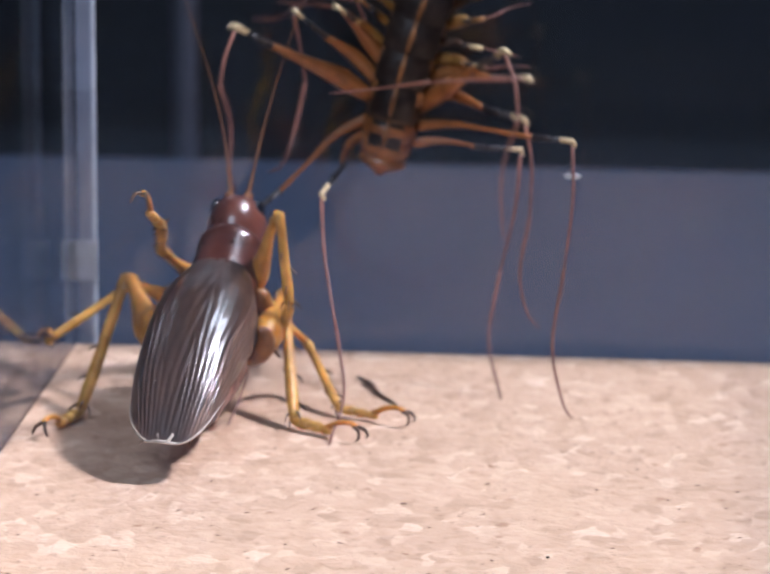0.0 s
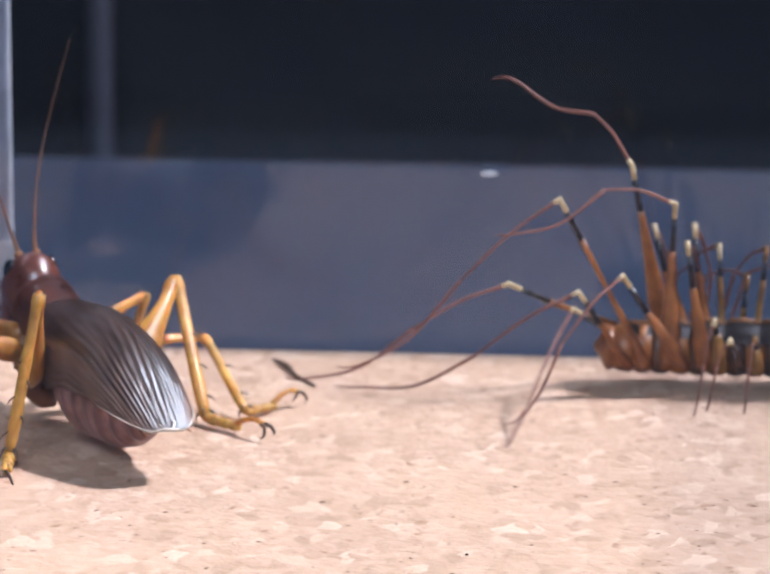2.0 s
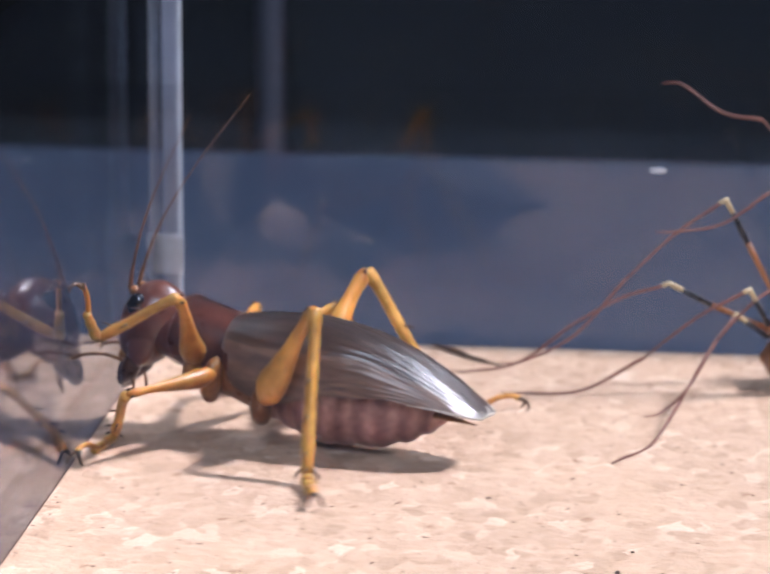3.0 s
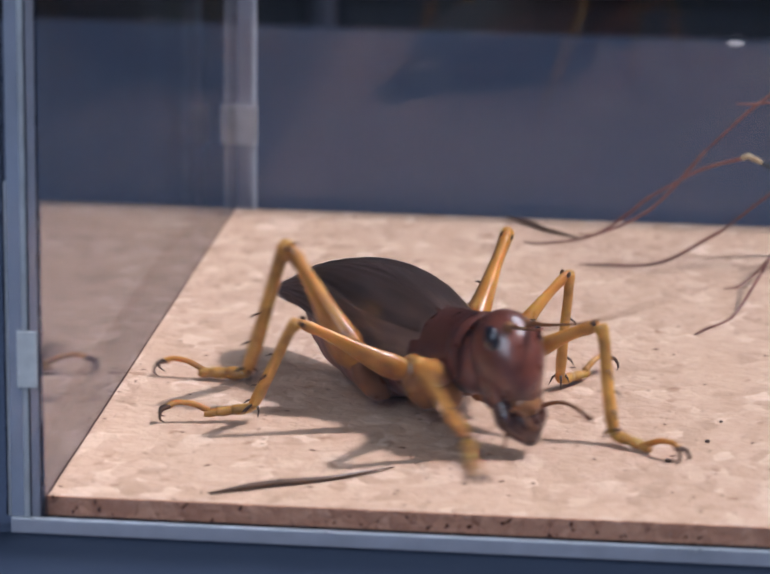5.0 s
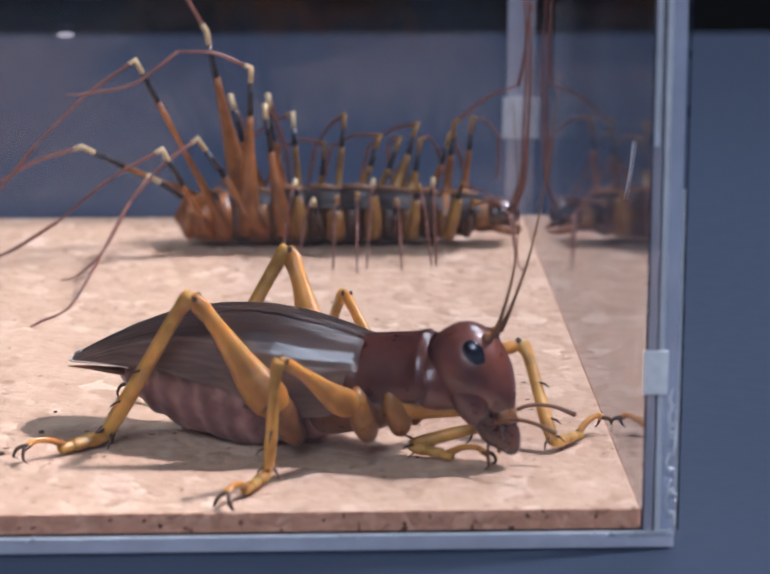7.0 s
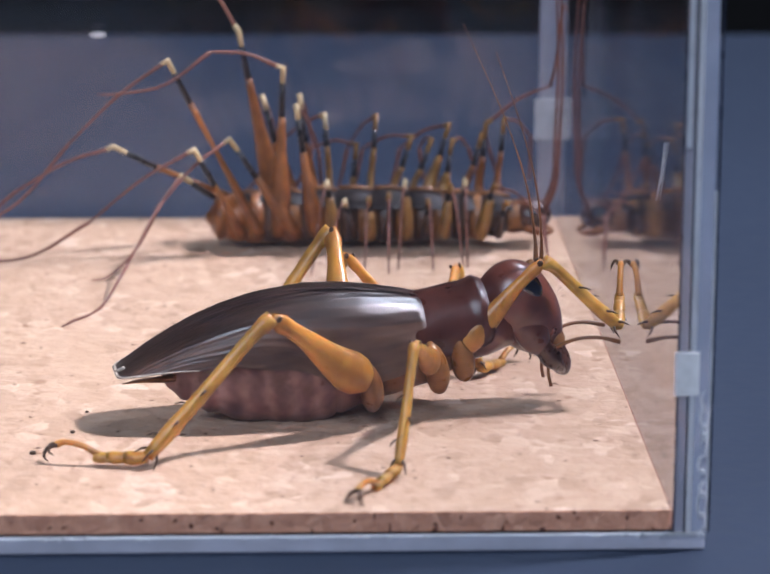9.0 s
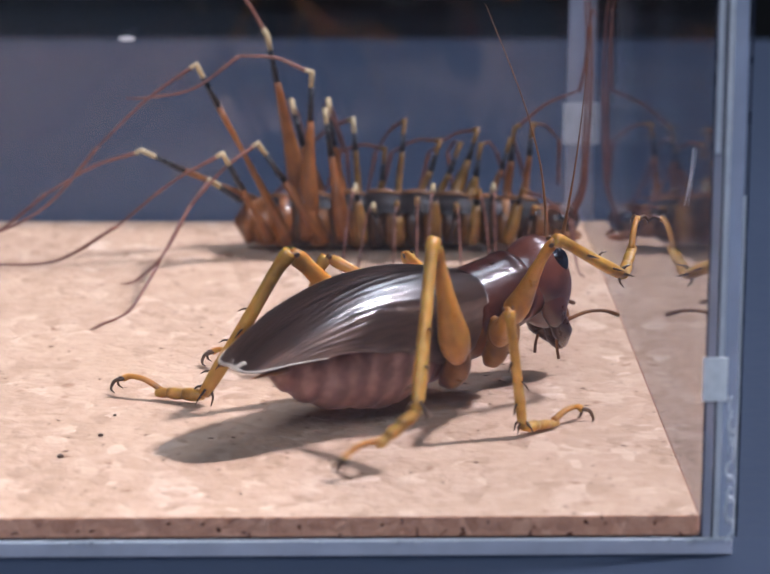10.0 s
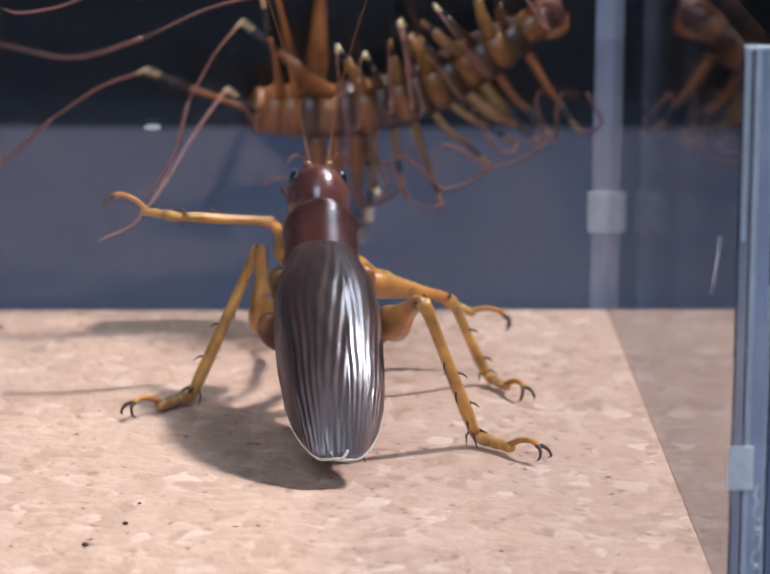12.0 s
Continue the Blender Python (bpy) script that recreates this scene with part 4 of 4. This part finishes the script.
    front_left += [(4.2, (-33.7, 23.3, 1), (-34.1, 17, 0.5), -21), (4.8, (-11.7, 18.1, 1), (-6.3, 14.8, 0.5), -21), (5.3, (0.8, 24.2, 1), (2.7, 24, 0.5), 9), (5.5, (2.3, 19.8, 1), (9.7, 21.1, 0.5), -24), (6, (12.5, 36.1, 1), (18.2, 22.9, 0.5), -45), (6.5, (27.8, 32, 1), (33, 35.8, 0.5), -21), (7, (44.6, 14.8, 1), (52.4, 23.3, 0.5), -45), (7.5, (44, 10.7, 1), (52, 23.3, 0.5), -51), (7.7, (45.8, 10.7, 1), (52.8, 21.9, 0.5), -33)]
    front_left += [(9.3, (36.8, 42.1, 1), (40.7, 47.2, 0.5), -21), (9.5, (37.3, 42.9, 1), (41, 48.1, 0.5), -21), (10, (31.4, 47.9, 1), (31.8, 54.3, 0.5), -21), (10.5, (30.3, 55.1, 1), (29.4, 61.4, 0.5), -30), (11, (26.5, 65, 1), (24.3, 71, 0.5), -21), (11.2, (24.2, 54.6, 17.5), (22.2, 54.4, 21), -54), (11.5, (24.2, 54.6, 17.5), (22.2, 54.4, 21), -54), (12, (6.1, 66.4, 17), (-0.9, 67.3, 18), 90)]
    front_right = []
    front_right += [(0, (-23.8, 69.3, 12), (-25.1, 71.5, 8), 6), (0.5, (-30.7, 68.5, 22), (-31.1, 75.4, 25), 57), (1, (-20.4, 94.4, 15), (-14, 110.4, 18), -63), (1.5, (-25.2, 83.1, 13), (-22.3, 88.4, 17), 87), (2, (-34.2, 82.6, 1), (-33, 88.8, 0.5), 21), (2.5, (-36.9, 78.9, 1), (-37, 85.3, 0.5), 21), (3, (-38.8, 76.2, 1), (-40.9, 82.2, 0.5), 21), (3.5, (-44.7, 68, 1), (-49.2, 72.6, 0.5), 21), (3.7, (-42.9, 64.8, 1), (-47.5, 69.3, 0.5), 12)]
    front_right += [(4.2, (-47.1, 35.4, 1), (-53.4, 34.3, 0.5), 21), (4.8, (-28.6, 11.9, 1), (-30.7, 5.9, 0.5), 21), (5.3, (-4.8, 21.8, 3), (-0.6, 21.4, 0.5), 63), (5.5, (-8.3, 23.3, 1), (-5.1, 17.3, 0.5), -84), (6, (4.8, 13.3, 1), (10.3, 5.6, 0.5), 15), (6.5, (32.2, 10, 2), (38.2, 0.6, 0.5), 33), (7, (32.7, 14.3, 1), (37.5, 11.7, 0.5), 57), (7.5, (37.1, 14.4, 10), (38.6, 15.3, 11), 0), (7.7, (37.9, 14.4, 10), (39.4, 15.3, 11), 27)]
    front_right += [(9.3, (49.8, 31.3, 7), (52.9, 38.5, 12), 0), (9.5, (49.5, 32.2, 7), (52.7, 38.6, 12), 24), (10, (47.2, 33.4, 11), (49.1, 39.1, 14), 36), (10.5, (48.9, 48.4, 6.5), (50.6, 56.6, 11), -9), (11, (43.6, 59.2, 1), (49, 62.7, 0.5), 21), (11.2, (39.3, 45.1, 16), (42.4, 50.3, 18), 90), (11.5, (39.3, 45.1, 16), (42.4, 50.3, 18), 90), (12, (39.1, 88.4, 1), (46.4, 74.2, 0.5), -78)]
    return {"hind_left": hind_left, "hind_right": hind_right, "middle_left": middle_left, "middle_right": middle_right, "front_left": front_left, "front_right": front_right}


def centipede_keys():
    """Seconds, the tail in mm, the slope of the body, how far its back turns to the front, and how far the body bends sideways, in degrees."""
    return [(0, -17, 95.5, 21, 78, 88, -10), (0.25, -9, 95.5, 14.5, 72, 88, -30), (0.5, -4, 95.5, 13.2, 92, 88, -46), (0.75, -1, 95.5, 13.4, 72, 86, -52), (1.0, 6.6, 95, 12.6, 40, 80, -22), (1.25, 12, 93.5, 10.6, 14, 68, 6),
            (1.5, 10.4, 91, 6.4, 2, 42, 8), (1.75, 12.0, 88.8, 3.4, 2, 18, 4), (2.0, 14.2, 87.4, 1.2, 0, 4, 0), (2.2, 14, 87, 0.2, 0, 0, 0), (2.4, 14, 87, 0, 0, 0, 0), (10.6, 14, 87, 0, 0, 0, 0), (10.8, 14.2, 87, 0.3, 3, 0, -6),
            (11.0, 15, 84.5, 1.2, 10, -24, -44), (11.1, 23, 86.5, 8.5, 40, -60, -34), (11.2, 31, 91, 12.5, 68, -76, -18), (11.3, 28, 91, 16.4, 44, -80, -32), (11.4, 24.4, 91, 17.2, 18, -80, -46), (11.5, 23.0, 91, 19, 14, -80, -46),
            (11.8, 19.5, 91, 22.4, 4, -80, -46), (12.0, 12.4, 91, 21.8, -2, -80, -36)]


def bent(x, degrees):
    """Where the body's cross-section at x mm goes when the body bends sideways."""
    px, py, a, n = 0.0, 0.0, 0.0, 24
    for k in range(n):
        a = radians(degrees) * min(1.0, max(0.0, (x * (k + 0.5) / n - 5) / 18))
        px, py = px + math.cos(a) * x / n, py + math.sin(a) * x / n
    a = radians(degrees) * min(1.0, max(0.0, (x - 5) / 18))
    return pose(px * MM, py * MM, 0, 0, 0, math.degrees(a)) @ pose(-x * MM, 0, 0)


def at_time(rows, t):
    """The values of the rows at t, with an even glide that does not overshoot."""
    flat = [np.hstack([np.array(v, float).ravel() for v in r]) for r in rows]
    times = [r[0] for r in flat]
    if t <= times[0]:
        return flat[0][1:]
    if t >= times[-1]:
        return flat[-1][1:]
    i = max(k for k in range(len(times) - 1) if times[k] <= t)
    h = times[i + 1] - times[i]

    def slope(k):
        if k == 0 or k == len(times) - 1:
            return 0 * flat[0]
        a, b = (flat[k] - flat[k - 1]) / (times[k] - times[k - 1]), (flat[k + 1] - flat[k]) / (times[k + 1] - times[k])
        return np.where(a * b > 0, 2 * a * b / np.where(np.abs(a + b) < 1e-9, 1, a + b), 0)
    p, q, m, n = flat[i], flat[i + 1], slope(i) * h, slope(i + 1) * h
    u = (t - times[i]) / h
    return ((2 * u ** 3 - 3 * u * u + 1) * p + (u ** 3 - 2 * u * u + u) * m + (3 * u * u - 2 * u ** 3) * q + (u ** 3 - u * u) * n)[1:]


def frame_of(origin, way, up):
    """A pose at origin with x along way and z as near to up as can be."""
    x = way.normalized()
    y = up.cross(x).normalized()
    z = x.cross(y)
    return Matrix(((x.x, y.x, z.x, origin.x), (x.y, y.y, z.y, origin.y), (x.z, y.z, z.z, origin.z), (0, 0, 0, 1)))


def cricket_pose(rows, t):
    x, y, z, pitch, yaw, nod = at_time(rows, t)
    a, b = radians(yaw), radians(pitch)
    return frame_of(Vector((x, y, z)) * MM, Vector((math.cos(a) * math.cos(b), math.sin(a) * math.cos(b), math.sin(b))), Vector((0, 0, 1)))


def leg_pose(name, body, row):
    """Thigh, shin and foot in the body's space, from the ankle and toe in the world."""
    ankle, toe, lean = Vector(row[0:3]) * MM, Vector(row[3:6]) * MM, radians(row[6])
    ankle.x, ankle.y = min(max(ankle.x, -0.0488), 0.0488), min(max(ankle.y, 0.001), 0.0985)
    a, b, c = (v * MM for v in BONES[name.split("_")[0]])
    hip = body @ (Vector(HIPS[name]) * MM)
    d = ankle - hip
    far = min(max(d.length, abs(a - b) * 1.15), (a + b) * 0.985)
    way = d.normalized()
    ankle = hip + way * far
    along = (a * a - b * b + far * far) / (2 * far)
    out = math.sqrt(max(a * a - along * along, 0))
    ref = (Vector((0, 0, 1)) - way * way.z).normalized()
    for k in range(12):
        bend = ref * math.cos(lean) + way.cross(ref) * math.sin(lean)
        knee = hip + way * along + bend * out
        if abs(knee.x) < 0.0490:
            break
        lean *= 0.75
    foot = (toe - ankle if (toe - ankle).length > 1e-5 else way).normalized() * c * 1.06
    foot.x = min(max(foot.x, -0.0496 - ankle.x), 0.0496 - ankle.x)
    foot.y = min(max(foot.y, 0.0004 - ankle.y), 0.0992 - ankle.y)
    inv = body.inverted()
    return inv @ frame_of(hip, knee - hip, bend), inv @ frame_of(knee, ankle - knee, bend), inv @ frame_of(ankle, foot, Vector((0, 0, 1)) if abs(foot.normalized().z) < 0.9 else bend)


def motions():
    times = [round(0.1 * k, 1) for k in range(121)]
    body_rows, legs = cricket_keys(), leg_keys()
    poses = {t: cricket_pose(body_rows, t) for t in times}
    walk(CRICKET, [(t, poses[t]) for t in times])
    walk(HEAD[0], [(t, pose(0.0126, 0, 0.0002, 0, -at_time(body_rows, t)[5], 0)) for t in times])
    droop = [(0, -10), (2.2, -10), (3.0, -62), (3.7, -68), (4.3, -40), (5.3, 60), (6.0, 86), (6.5, 70), (6.7, -25), (7.0, -25), (7.7, -30), (9.3, -44), (10.5, -40), (12, -10)]
    for feeler, s in ANTENNAE:
        walk(feeler, [(t, pose(0.0062, s * 0.0009, 0.0019, 0, at_time(droop, t)[0], 0)) for t in times])
    for name, bones in LEGS.items():
        done = [leg_pose(name, poses[t], at_time(legs[name], t)) for t in times]
        for k, bone in enumerate(bones):
            walk(bone, [(t, done[i][k]) for i, t in enumerate(times)])
    walk(TWIG[0], [(0, pose(-0.0188, 0.0871, 0, 0, 0, -68)), (0.8, pose(-0.0186, 0.0870, 0, 0, 0, -68)), (1.2, pose(-0.0176, 0.0865, 0, 0, 0, -70)), (1.7, pose(-0.0182, 0.0890, 0, 0, 0, -80)), (2.4, pose(-0.0209, 0.0980, 0, 0, 0, -46)), (12, pose(-0.0209, 0.0980, 0, 0, 0, -46))])
    rows = []
    for t in times:
        x, y, z, slope, turn, bend = at_time(centipede_keys(), t)
        a, b = radians(slope), radians(turn)
        way = Vector((math.cos(a), 0, math.sin(a)))
        up = Vector((-math.sin(a), 0, math.cos(a))) * math.cos(b) + Vector((0, -1, 0)) * math.sin(b)
        rows.append((t, frame_of(Vector((x, y, z)) * MM, way, up)))
    walk(CENTIPEDE, rows)
    bends = [at_time(centipede_keys(), t)[5] for t in times]
    for ob, x in BENDING:
        walk(ob, [(t, bent(x, b)) for t, b in zip(times, bends)])
    for feeler, root in FEELERS:
        walk(feeler, [(t, pose(*root) @ pose(0, 0, 0, -min(0.0, at_time(centipede_keys(), t)[4])) @ pose(*(-root))) for t in times])
    holds = dict(rows)
    for leg, base, i, s, (shin, foot, knee, toe) in CENTI_LEGS:
        swing = []
        for t, sway in zip(times, bends):
            busy = max(0.0, min(1.0, (2.3 - t) / 0.5)) + max(0.0, min(1.0, (t - 10.6) / 0.4))
            turned = at_time(centipede_keys(), t)[4]
            beat = busy * math.sin(t * 9.0 - i * 0.9 + (1.5 if s > 0 else 0))
            splay = turned / 88 * (52 if i > 9 else 26) if turned > 0 else 84 * min(1.0, -turned / 45)
            out = s if turned > 0 or toe.y * s > 0 else -s
            swing.append((t, bent(base.x, sway) @ pose(*(base * MM), 7 * beat * s - splay * out, 0, 14 * beat - s * 0.42 * max(turned, 0))))
        walk(leg, swing)
        if i < 11:
            continue
        # on the wall the long rear shins hang down until they touch the cork
        hang = []
        for t, place in swing:
            held = holds[t] @ place
            joint, way, turn = held @ (knee * MM), (toe - knee).normalized(), held.to_quaternion()
            fall = min(0.97, max(0.2, (joint.z / MM - 0.6) / (toe - knee).length))
            drop = Vector((0.10 * (i - 12.5) * s, -1, 0)).normalized() * math.sqrt(1 - fall * fall) - Vector((0, 0, fall))
            swung = (turn @ way).rotation_difference(drop)
            grip = max(0.0, min(1.0, (1.75 - t) / 0.3))
            part_turn = Quaternion().slerp(turn.inverted() @ swung @ turn, grip)
            hang.append((t, pose(*(knee * MM)) @ part_turn.to_matrix().to_4x4() @ pose(*(-knee * MM))))
        walk(shin, hang)
        walk(foot, hang)


motions()
